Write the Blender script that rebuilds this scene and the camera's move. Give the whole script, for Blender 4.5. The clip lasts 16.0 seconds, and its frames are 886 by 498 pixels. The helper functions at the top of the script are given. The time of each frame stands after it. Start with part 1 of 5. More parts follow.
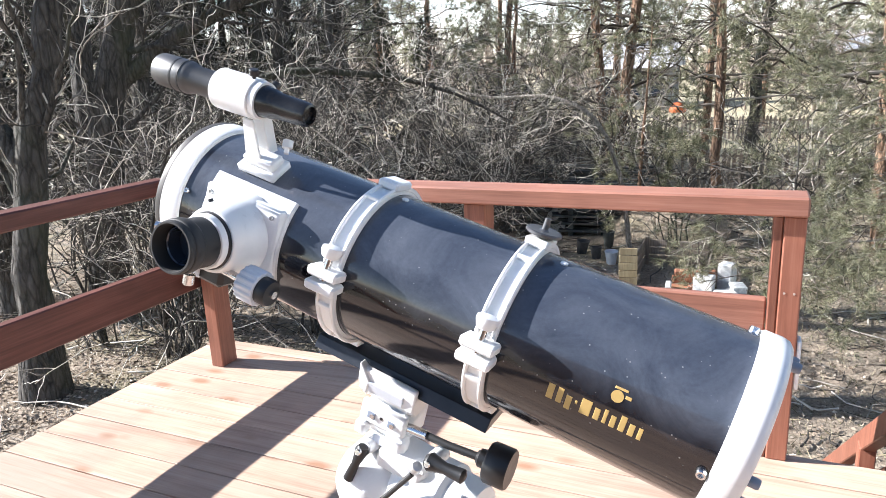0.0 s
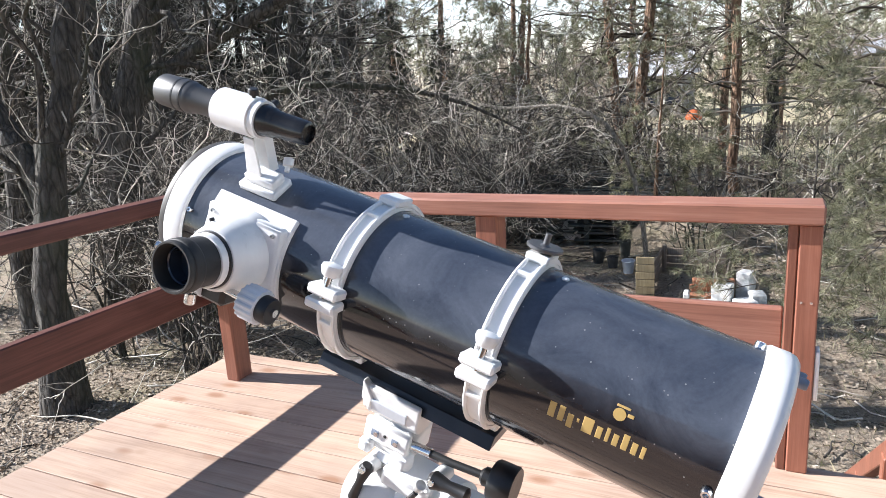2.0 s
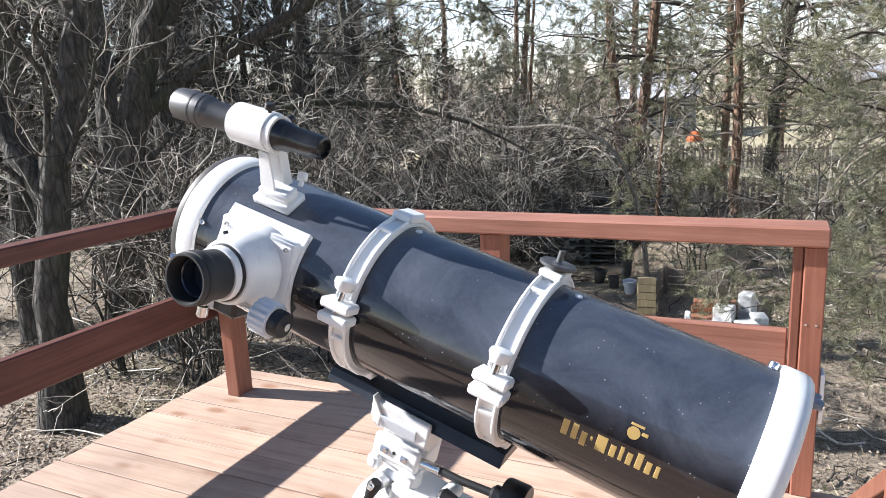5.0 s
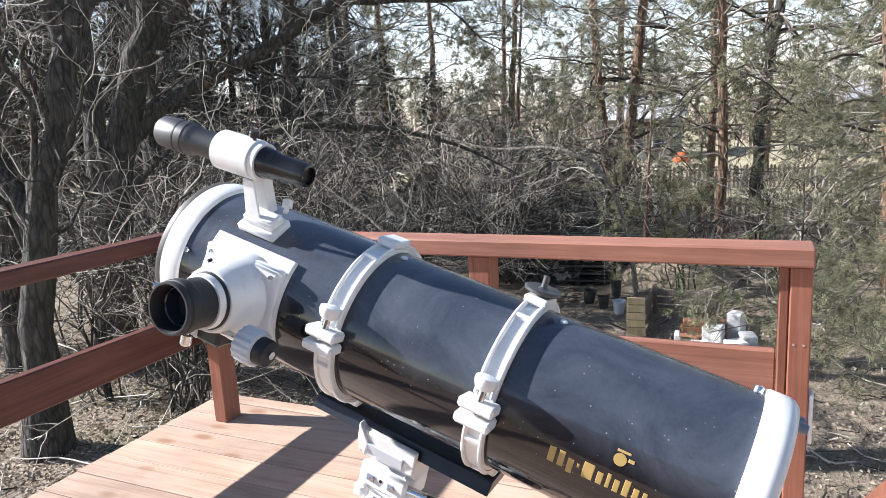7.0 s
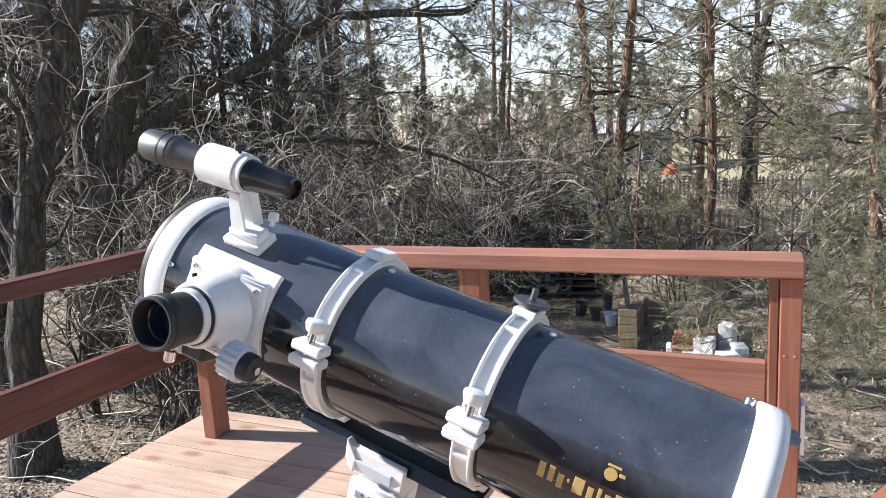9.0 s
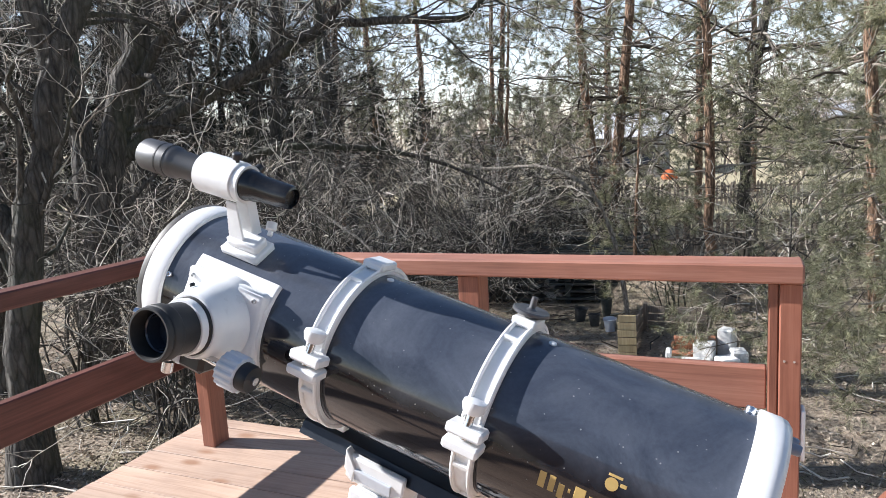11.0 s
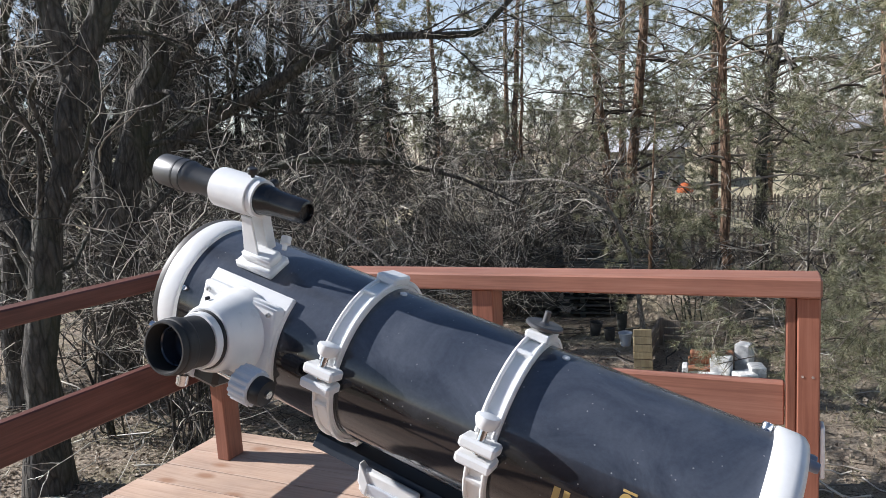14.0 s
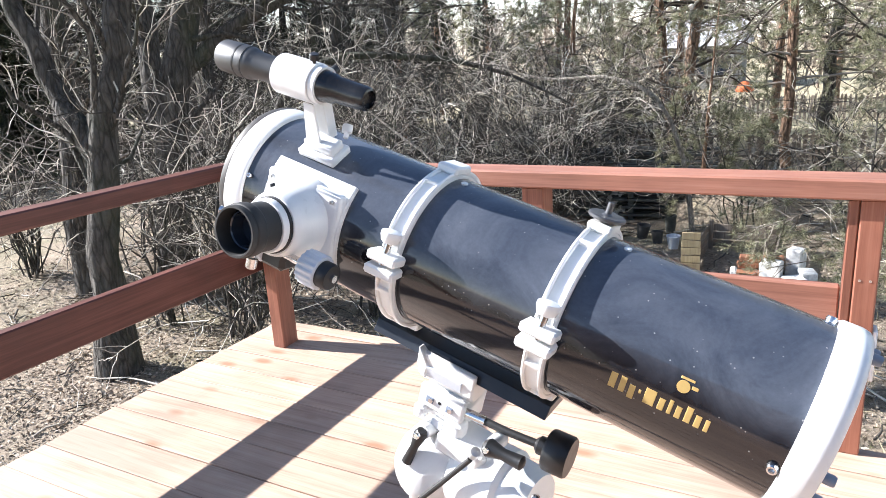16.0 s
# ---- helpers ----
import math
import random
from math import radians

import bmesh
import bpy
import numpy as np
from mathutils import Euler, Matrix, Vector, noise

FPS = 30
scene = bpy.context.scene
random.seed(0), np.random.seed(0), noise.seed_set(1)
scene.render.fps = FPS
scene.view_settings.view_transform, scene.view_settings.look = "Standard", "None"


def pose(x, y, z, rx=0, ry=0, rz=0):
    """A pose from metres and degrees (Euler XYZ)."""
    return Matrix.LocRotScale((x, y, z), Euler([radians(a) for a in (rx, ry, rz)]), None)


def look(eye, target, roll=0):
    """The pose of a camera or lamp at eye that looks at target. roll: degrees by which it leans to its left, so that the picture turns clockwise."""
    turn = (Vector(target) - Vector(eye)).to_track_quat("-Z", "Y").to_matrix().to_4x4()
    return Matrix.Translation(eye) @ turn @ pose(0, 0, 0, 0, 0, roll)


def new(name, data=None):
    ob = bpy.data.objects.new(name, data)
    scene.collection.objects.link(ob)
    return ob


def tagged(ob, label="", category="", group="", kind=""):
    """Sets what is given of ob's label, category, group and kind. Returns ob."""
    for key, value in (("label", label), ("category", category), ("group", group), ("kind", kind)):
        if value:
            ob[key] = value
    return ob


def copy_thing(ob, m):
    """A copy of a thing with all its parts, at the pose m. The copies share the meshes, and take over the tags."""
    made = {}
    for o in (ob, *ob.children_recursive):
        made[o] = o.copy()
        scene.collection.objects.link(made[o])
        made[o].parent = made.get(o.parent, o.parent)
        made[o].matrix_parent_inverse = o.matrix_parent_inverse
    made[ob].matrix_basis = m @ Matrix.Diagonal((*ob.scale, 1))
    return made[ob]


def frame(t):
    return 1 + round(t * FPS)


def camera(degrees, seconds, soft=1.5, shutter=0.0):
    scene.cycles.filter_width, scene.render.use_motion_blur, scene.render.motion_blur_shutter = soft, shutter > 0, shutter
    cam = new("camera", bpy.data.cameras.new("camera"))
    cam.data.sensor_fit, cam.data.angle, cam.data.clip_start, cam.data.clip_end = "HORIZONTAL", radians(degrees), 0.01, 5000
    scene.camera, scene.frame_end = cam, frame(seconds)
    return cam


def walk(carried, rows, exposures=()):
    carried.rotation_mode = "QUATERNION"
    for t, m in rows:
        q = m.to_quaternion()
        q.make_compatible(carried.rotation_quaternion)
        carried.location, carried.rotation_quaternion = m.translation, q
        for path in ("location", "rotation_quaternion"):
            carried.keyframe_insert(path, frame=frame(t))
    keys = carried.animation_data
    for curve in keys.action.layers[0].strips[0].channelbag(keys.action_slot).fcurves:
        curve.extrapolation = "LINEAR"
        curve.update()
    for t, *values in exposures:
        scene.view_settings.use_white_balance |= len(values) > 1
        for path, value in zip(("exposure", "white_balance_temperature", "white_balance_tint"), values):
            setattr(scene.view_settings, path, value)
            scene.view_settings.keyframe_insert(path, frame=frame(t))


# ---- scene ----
cam = camera(65.0, 16.0, soft=0.75)

PATH = [
    (0, (0.208, 0.217, 1.303), (-0.592, 1.978, 0.794), -2.6),
    (0.5, (0.22, 0.209, 1.307), (-0.578, 1.958, 0.756), -3.4),
    (1, (0.215, 0.21, 1.307), (-0.568, 1.97, 0.772), -2.8),
    (1.5, (0.227, 0.221, 1.309), (-0.542, 2.001, 0.816), -3.5),
    (2, (0.222, 0.23, 1.307), (-0.624, 1.979, 0.83), -3.6),
    (2.5, (0.218, 0.234, 1.305), (-0.658, 1.959, 0.799), -3.8),
    (3, (0.214, 0.23, 1.304), (-0.685, 1.952, 0.829), -2.9),
    (3.5, (0.196, 0.213, 1.306), (-0.697, 1.945, 0.856), -2.6),
    (6, (0.218, 0.227, 1.306), (-0.608, 2.003, 0.905), -2.9),
    (6.5, (0.217, 0.226, 1.309), (-0.606, 2.01, 0.932), -2.7),
    (7, (0.215, 0.225, 1.311), (-0.61, 2.009, 0.943), -3.1),
    (7.5, (0.215, 0.23, 1.311), (-0.593, 2.02, 0.931), -3.2),
    (8, (0.215, 0.23, 1.314), (-0.58, 2.034, 0.979), -3.0),
    (8.5, (0.216, 0.222, 1.316), (-0.601, 2.022, 1.015), -3.4),
    (9, (0.216, 0.233, 1.309), (-0.588, 2.034, 0.977), -3.3),
    (11.5, (0.215, 0.236, 1.312), (-0.586, 2.043, 1.008), -3.5),
    (12, (0.215, 0.232, 1.313), (-0.58, 2.044, 1.022), -3.2),
    (12.5, (0.219, 0.228, 1.315), (-0.598, 2.033, 1.039), -3.3),
    (13, (0.215, 0.228, 1.314), (-0.62, 2.024, 1.04), -3.1),
    (13.5, (0.217, 0.233, 1.312), (-0.609, 2.033, 1.028), -3.3),
    (14, (0.217, 0.235, 1.312), (-0.622, 2.03, 1.038), -3.7),
    (14.5, (0.216, 0.237, 1.311), (-0.603, 2.032, 0.983), -3.3),
    (15, (0.213, 0.237, 1.309), (-0.62, 2.003, 0.878), -3.6),
    (15.5, (0.215, 0.237, 1.309), (-0.622, 1.982, 0.805), -4.1),
    (16, (0.202, 0.223, 1.302), (-0.741, 1.9, 0.757), -3.7),
]
walk(cam, [(t, look(eye, target, roll)) for t, eye, target, roll in PATH],
     exposures=[(0.0, 1.62, 6200, 12), (0.5, 1.72, 6200, 12), (1.0, 1.67, 6200, 12), (1.5, 1.38, 6200, 12), (2.0, 1.30, 6200, 12), (3.0, 1.55, 6200, 12), (3.5, 1.42, 6200, 12), (6.0, 1.27, 6200, 12), (7.5, 1.25, 6200, 12), (9.0, 1.16, 6200, 12), (11.5, 1.12, 6200, 12), (12.5, 1.06, 6200, 12), (14.0, 0.72, 6200, 12), (14.5, 0.76, 6200, 12), (15.0, 1.10, 6200, 12), (15.5, 1.54, 6200, 12), (16.0, 1.70, 6200, 12)])

# ---- world, sun ----
SUN_WAY = Vector((1.50, 0.32, -1.0)).normalized()
world = bpy.data.worlds.new("sky")
scene.world = world
world.use_nodes = True
wn, wl = world.node_tree.nodes, world.node_tree.links
sky = wn.new("ShaderNodeTexSky")
sky.sky_type = "NISHITA"
sky.sun_disc = False
sky.sun_elevation = math.asin(-SUN_WAY.z)
sky.sun_rotation = math.atan2(-SUN_WAY.x, -SUN_WAY.y)
sky.dust_density = 0.3
sky.air_density = 1.0
bg = wn["Background"]
bg.inputs["Strength"].default_value = 0.065
wl.new(sky.outputs["Color"], bg.inputs["Color"])
# pale haze low in the sky, the same all round
way = wn.new("ShaderNodeTexCoord")
split = wn.new("ShaderNodeSeparateXYZ")
wl.new(way.outputs["Generated"], split.inputs[0])
low = wn.new("ShaderNodeValToRGB")
low.color_ramp.interpolation = "EASE"
for el, (p, v) in zip((low.color_ramp.elements[0], low.color_ramp.elements[1]), ((0.0, 0.31), (0.40, 0.0))):
    el.position = p
    el.color = (v, v * 0.985, v * 0.96, 1.0)
wl.new(split.outputs["Z"], low.inputs["Fac"])
haze = wn.new("ShaderNodeBackground")
wl.new(low.outputs["Color"], haze.inputs["Color"])
both = wn.new("ShaderNodeAddShader")
wl.new(bg.outputs[0], both.inputs[0])
wl.new(haze.outputs[0], both.inputs[1])
wl.new(both.outputs[0], wn["World Output"].inputs["Surface"])
sun_data = bpy.data.lights.new("sun", "SUN")
sun_data.energy = 5.0
sun_data.angle = radians(0.55)
sun_data.color = (1.0, 0.97, 0.93)
sun = new("sun", sun_data)
sun.rotation_euler = SUN_WAY.to_track_quat("-Z", "Y").to_euler()


# ---- materials ----
def ramp(nt, fac, stops):
    r = nt.nodes.new("ShaderNodeValToRGB")
    while len(r.color_ramp.elements) < len(stops):
        r.color_ramp.elements.new(0.5)
    for el, (p, c) in zip(r.color_ramp.elements, stops):
        el.position = p
        el.color = (*c, 1.0)
    nt.links.new(fac, r.inputs["Fac"])
    return r.outputs["Color"]


def noise_tex(nt, vec, scale, detail=4.0, rough=0.55, distort=0.0):
    n = nt.nodes.new("ShaderNodeTexNoise")
    n.inputs["Scale"].default_value = scale
    n.inputs["Detail"].default_value = detail
    n.inputs["Roughness"].default_value = rough
    n.inputs["Distortion"].default_value = distort
    if vec is not None:
        nt.links.new(vec, n.inputs["Vector"])
    return n.outputs["Fac"]


def mixc(nt, fac, a, b, mode="MIX"):
    m = nt.nodes.new("ShaderNodeMix")
    m.data_type = "RGBA"
    m.blend_type = mode
    for sock, v in ((m.inputs[0], fac), (m.inputs[6], a), (m.inputs[7], b)):
        if isinstance(v, (int, float)):
            sock.default_value = v
        elif isinstance(v, tuple):
            sock.default_value = (*v, 1.0)
        else:
            nt.links.new(v, sock)
    return m.outputs[2]


def calc(nt, op, a, b=0.0, clamp=False):
    m = nt.nodes.new("ShaderNodeMath")
    m.operation = op
    m.use_clamp = clamp
    for sock, v in zip(m.inputs, (a, b)):
        if isinstance(v, (int, float)):
            sock.default_value = v
        else:
            nt.links.new(v, sock)
    return m.outputs[0]


def start_mat(name, rough=0.6, metal=0.0):
    m = bpy.data.materials.new(name)
    m.use_nodes = True
    nt = m.node_tree
    b = nt.nodes["Principled BSDF"]
    b.inputs["Roughness"].default_value = rough
    b.inputs["Metallic"].default_value = metal
    return m, nt, b


def coords(nt, scale=(1, 1, 1), shift=True, kind="Object"):
    tc = nt.nodes.new("ShaderNodeTexCoord")
    mp = nt.nodes.new("ShaderNodeMapping")
    mp.inputs["Scale"].default_value = scale
    nt.links.new(tc.outputs[kind], mp.inputs["Vector"])
    if shift:
        info = nt.nodes.new("ShaderNodeObjectInfo")
        m = calc(nt, "MULTIPLY", info.outputs["Random"], 37.0)
        cx = nt.nodes.new("ShaderNodeCombineXYZ")
        for s in cx.inputs:
            nt.links.new(m, s)
        nt.links.new(cx.outputs[0], mp.inputs["Location"])
    return mp.outputs[0]


def bump(nt, b, height, strength=0.3, dist=0.002):
    n = nt.nodes.new("ShaderNodeBump")
    n.inputs["Strength"].default_value = strength
    n.inputs["Distance"].default_value = dist
    nt.links.new(height, n.inputs["Height"])
    nt.links.new(n.outputs[0], b.inputs["Normal"])


def rand_of(nt):
    return nt.nodes.new("ShaderNodeObjectInfo").outputs["Random"]


def wood_mat(name, dark, mid, light, axis=0, rough=0.6, knots=0.5, grain=1.0):
    """Sawn softwood with long grain along one local axis."""
    m, nt, b = start_mat(name, rough)
    sc = [26.0, 26.0, 26.0]
    sc[axis] = 1.3
    v = coords(nt, tuple(sc))
    fine = [150.0, 150.0, 150.0]
    fine[axis] = 5.0
    v2 = coords(nt, tuple(fine))
    big = coords(nt, (2.2, 2.2, 2.2))
    n1 = noise_tex(nt, v, 1.0, 5, 0.6, 0.8)
    n2 = noise_tex(nt, v2, 1.0, 3, 0.6)
    n3 = noise_tex(nt, big, 1.0, 4, 0.6)
    f = calc(nt, "ADD", calc(nt, "MULTIPLY", n1, 0.62), calc(nt, "MULTIPLY", n2, 0.38))
    col = ramp(nt, f, [(0.30, dark), (0.50, mid), (0.72, light)])
    stain = ramp(nt, n3, [(0.35, (0.72, 0.70, 0.70)), (0.65, (1.08, 1.04, 1.0))])
    col = mixc(nt, 0.75, col, stain, "MULTIPLY")
    if knots > 0:
        ks = [7.0, 7.0, 7.0]
        ks[axis] = 3.2
        vk = coords(nt, tuple(ks))
        vo = nt.nodes.new("ShaderNodeTexVoronoi")
        vo.inputs["Scale"].default_value = 1.0
        nt.links.new(vk, vo.inputs["Vector"])
        kf = ramp(nt, vo.outputs["Distance"], [(0.09, (1, 1, 1)), (0.21, (0, 0, 0))])
        col = mixc(nt, calc(nt, "MULTIPLY", kf, knots), col, (dark[0] * 0.8, dark[1] * 0.6, dark[2] * 0.45))
    tone = calc(nt, "ADD", calc(nt, "MULTIPLY", rand_of(nt), 0.22), 0.89)
    col = mixc(nt, 1.0, col, tone, "MULTIPLY")
    nt.links.new(col, b.inputs["Base Color"])
    bump(nt, b, f, 0.35 * grain, 0.0015)
    return m


M_DECK = wood_mat("deck_wood", (0.33, 0.222, 0.160), (0.480, 0.345, 0.260), (0.55, 0.425, 0.335), 0, 0.58, 0.8, 0.6)
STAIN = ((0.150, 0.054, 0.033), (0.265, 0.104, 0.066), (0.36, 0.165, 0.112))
# sun on the back rails, shade on the left ones, put into the colour
M_RAIL_X = wood_mat("stained_wood_x_lit", (0.20, 0.083, 0.055), (0.33, 0.148, 0.102), (0.43, 0.220, 0.160), 0, 0.5, 0.5)
M_RAIL_Y = wood_mat("stained_wood_y_shade", (0.060, 0.019, 0.013), (0.112, 0.039, 0.028), (0.175, 0.072, 0.052), 1, 0.48, 0.35)
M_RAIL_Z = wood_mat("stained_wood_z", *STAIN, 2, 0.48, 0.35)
M_GREYWOOD = wood_mat("weathered_wood", (0.12, 0.10, 0.08), (0.24, 0.20, 0.16), (0.36, 0.31, 0.25), 2, 0.85, 0.2)
M_PALEWOOD = wood_mat("pale_wood", (0.28, 0.21, 0.12), (0.42, 0.34, 0.20), (0.52, 0.44, 0.28), 2, 0.8, 0.3)


def tube_black():
    """Gloss black enamel with dust specks, faint smears and fine scratches."""
    m, nt, b = start_mat("black_enamel", 0.12)
    v = coords(nt, (1, 1, 1), False)
    vo = nt.nodes.new("ShaderNodeTexVoronoi")
    vo.inputs["Scale"].default_value = 26.0
    nt.links.new(v, vo.inputs["Vector"])
    sp = ramp(nt, vo.outputs["Distance"], [(0.035, (1, 1, 1)), (0.075, (0, 0, 0))])
    pick = ramp(nt, vo.outputs["Color"], [(0.62, (0, 0, 0)), (0.64, (1, 1, 1))])
    sp = calc(nt, "MULTIPLY", sp, pick)
    vo2 = nt.nodes.new("ShaderNodeTexVoronoi")
    vo2.inputs["Scale"].default_value = 120.0
    nt.links.new(v, vo2.inputs["Vector"])
    sp2 = ramp(nt, vo2.outputs["Distance"], [(0.05, (1, 1, 1)), (0.12, (0, 0, 0))])
    pick2 = ramp(nt, vo2.outputs["Color"], [(0.60, (0, 0, 0)), (0.70, (1, 1, 1))])
    sp2 = calc(nt, "MULTIPLY", calc(nt, "MULTIPLY", sp2, pick2), 0.35)
    dust = noise_tex(nt, v, 9.0, 6, 0.65, 1.2)
    fine = noise_tex(nt, v, 240.0, 3, 0.7)
    # dust film over the upper half; its blue tint stands in for reflected sky
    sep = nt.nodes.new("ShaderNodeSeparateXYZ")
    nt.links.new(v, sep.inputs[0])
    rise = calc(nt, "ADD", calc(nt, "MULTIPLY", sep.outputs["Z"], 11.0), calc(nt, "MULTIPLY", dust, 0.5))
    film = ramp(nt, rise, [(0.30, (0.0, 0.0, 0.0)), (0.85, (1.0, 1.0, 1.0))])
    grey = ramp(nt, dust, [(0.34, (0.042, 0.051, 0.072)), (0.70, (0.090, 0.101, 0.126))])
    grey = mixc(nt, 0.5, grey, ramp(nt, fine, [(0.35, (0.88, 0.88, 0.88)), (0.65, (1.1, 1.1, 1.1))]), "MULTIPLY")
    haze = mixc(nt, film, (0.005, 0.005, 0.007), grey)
    col = mixc(nt, calc(nt, "MAXIMUM", sp, sp2), haze, (0.60, 0.59, 0.56))
    nt.links.new(col, b.inputs["Base Color"])
    nt.links.new(calc(nt, "ADD", calc(nt, "MULTIPLY", dust, 0.20), 0.38), b.inputs["Roughness"])
    b.inputs["IOR"].default_value = 1.5
    b.inputs["Specular IOR Level"].default_value = 0.05
    b.inputs["Coat Weight"].default_value = 1.0
    b.inputs["Coat IOR"].default_value = 1.58
    nt.links.new(calc(nt, "ADD", calc(nt, "MULTIPLY", dust, 0.10), 0.035), b.inputs["Coat Roughness"])
    bump(nt, b, noise_tex(nt, v, 60.0, 3), 0.03, 0.0006)
    return m


def paint(name, color, rough=0.35, spread=0.1, grain=80.0, strength=0.08, metal=0.0):
    """Paint or plastic with slight grime and unevenness."""
    m, nt, b = start_mat(name, rough, metal)
    v = coords(nt, (1, 1, 1), False)
    n = noise_tex(nt, v, 14.0, 6, 0.65, 0.6)
    n2 = noise_tex(nt, v, grain, 4, 0.6)
    lo = tuple(c * (1 - 1.6 * spread) for c in color)
    hi = tuple(min(1, c * (1 + 0.4 * spread)) for c in color)
    nt.links.new(ramp(nt, n, [(0.3, lo), (0.62, hi)]), b.inputs["Base Color"])
    nt.links.new(calc(nt, "ADD", calc(nt, "MULTIPLY", n, 0.3), rough - 0.12, True), b.inputs["Roughness"])
    bump(nt, b, n2, strength, 0.001)
    return m


M_TUBE = tube_black()
M_INNER = paint("matt_black", (0.012, 0.012, 0.012), 0.8, 0.1)
M_WHITE = paint("white_enamel", (0.80, 0.80, 0.79), 0.3, 0.06, 260.0, 0.10)
M_GREYBAND = paint("satin_aluminium", (0.50, 0.50, 0.50), 0.35, 0.12, 120.0, 0.05, 0.6)
M_BLACKPL = paint("black_plastic", (0.018, 0.018, 0.019), 0.38, 0.2, 300.0, 0.1)
M_RUBBER = paint("black_rubber", (0.022, 0.022, 0.022), 0.6, 0.2, 300.0, 0.15)
M_FINDER = paint("black_satin_paint", (0.03, 0.03, 0.031), 0.42, 0.2, 200.0, 0.04)
M_EYEPIECE = paint("gloss_black_plastic", (0.012, 0.012, 0.013), 0.2, 0.2, 200.0, 0.02)
M_FINDER.node_tree.nodes["Principled BSDF"].inputs["IOR"].default_value = 1.8
M_RIM = paint("dull_dark_metal", (0.10, 0.095, 0.09), 0.5, 0.3, 120.0, 0.05, 0.4)
M_CHROME = paint("chromed_steel", (0.72, 0.72, 0.72), 0.2, 0.1, 200.0, 0.02, 1.0)
M_DARKSTEEL = paint("dark_steel", (0.16, 0.16, 0.165), 0.38, 0.2, 200.0, 0.05, 0.7)
M_KNOB = paint("silver_grey_plastic", (0.62, 0.65, 0.70), 0.4, 0.08)
M_BLUEGREY = paint("blue_grey_plastic", (0.22, 0.26, 0.33), 0.42, 0.12)
M_DOVETAIL = paint("dark_anodised", (0.03, 0.035, 0.045), 0.32, 0.2, 200.0, 0.05, 0.3)
M_GOLD = paint("gold_print", (0.50, 0.345, 0.12), 0.42, 0.15)
M_CABLE = paint("black_cable", (0.02, 0.02, 0.02), 0.5, 0.2)
M_POTBLACK = paint("dark_pot", (0.05, 0.05, 0.05), 0.6, 0.3)
M_BLOCK = paint("pale_concrete", (0.74, 0.73, 0.70), 0.85, 0.25, 90.0, 0.3)
M_BRICK = paint("orange_brick", (0.36, 0.15, 0.08), 0.85, 0.3, 90.0, 0.3)
M_GREENPL = paint("dark_junk", (0.06, 0.065, 0.06), 0.6, 0.4)


def glass_mat():
    m, nt, b = start_mat("coated_glass", 0.03)
    b.inputs["Base Color"].default_value = (0.03, 0.04, 0.06, 1)
    b.inputs["IOR"].default_value = 1.6
    return m


M_GLASS = glass_mat()


def bark(name, dark, light, scale=1.0, moss=None):
    m, nt, b = start_mat(name, 0.9)
    v = coords(nt, (9 * scale, 9 * scale, 2.2 * scale))
    n = noise_tex(nt, v, 1.6, 8, 0.7, 0.7)
    vo = nt.nodes.new("ShaderNodeTexVoronoi")
    vo.feature = "DISTANCE_TO_EDGE"
    vo.inputs["Scale"].default_value = 1.6
    nt.links.new(v, vo.inputs["Vector"])
    col = ramp(nt, n, [(0.32, dark), (0.68, light)])
    crack = ramp(nt, vo.outputs["Distance"], [(0.0, (0.35, 0.33, 0.3)), (0.16, (1, 1, 1))])
    col = mixc(nt, 0.8, col, crack, "MULTIPLY")
    big = noise_tex(nt, coords(nt, (1, 1, 0.5)), 1.3, 4)
    if moss:
        col = mixc(nt, ramp(nt, big, [(0.5, (0, 0, 0)), (0.65, (0.7, 0.7, 0.7))]), col, moss)
    nt.links.new(col, b.inputs["Base Color"])
    bump(nt, b, calc(nt, "ADD", n, calc(nt, "MULTIPLY", vo.outputs["Distance"], 1.6)), 1.0, 0.05)
    return m


M_BARK = bark("grey_bark", (0.026, 0.023, 0.019), (0.165, 0.148, 0.128), 1.2, (0.06, 0.068, 0.04))
M_PINEBARK = bark("pine_bark", (0.11, 0.065, 0.042), (0.47, 0.30, 0.195), 1.4)


M_PALEBARK = bark("pale_bark", (0.24, 0.21, 0.17), (0.62, 0.57, 0.50), 3.0)


def island_mat(name, stops, rough=0.85, trans=0.0):
    """Colour that varies from piece to piece of one mesh."""
    m, nt, b = start_mat(name, rough)
    g = nt.nodes.new("ShaderNodeNewGeometry")
    col = ramp(nt, g.outputs["Random Per Island"], stops)
    n = noise_tex(nt, coords(nt, (1, 1, 1)), 3.0, 3)
    col = mixc(nt, 0.6, col, ramp(nt, n, [(0.3, (0.65, 0.65, 0.65)), (0.7, (1.15, 1.12, 1.08))]), "MULTIPLY")
    nt.links.new(col, b.inputs["Base Color"])
    if trans:
        tl = nt.nodes.new("ShaderNodeBsdfTranslucent")
        nt.links.new(col, tl.inputs["Color"])
        mx = nt.nodes.new("ShaderNodeMixShader")
        mx.inputs[0].default_value = trans
        nt.links.new(b.outputs[0], mx.inputs[1])
        nt.links.new(tl.outputs[0], mx.inputs[2])
        nt.links.new(mx.outputs[0], nt.nodes["Material Output"].inputs["Surface"])
    return m


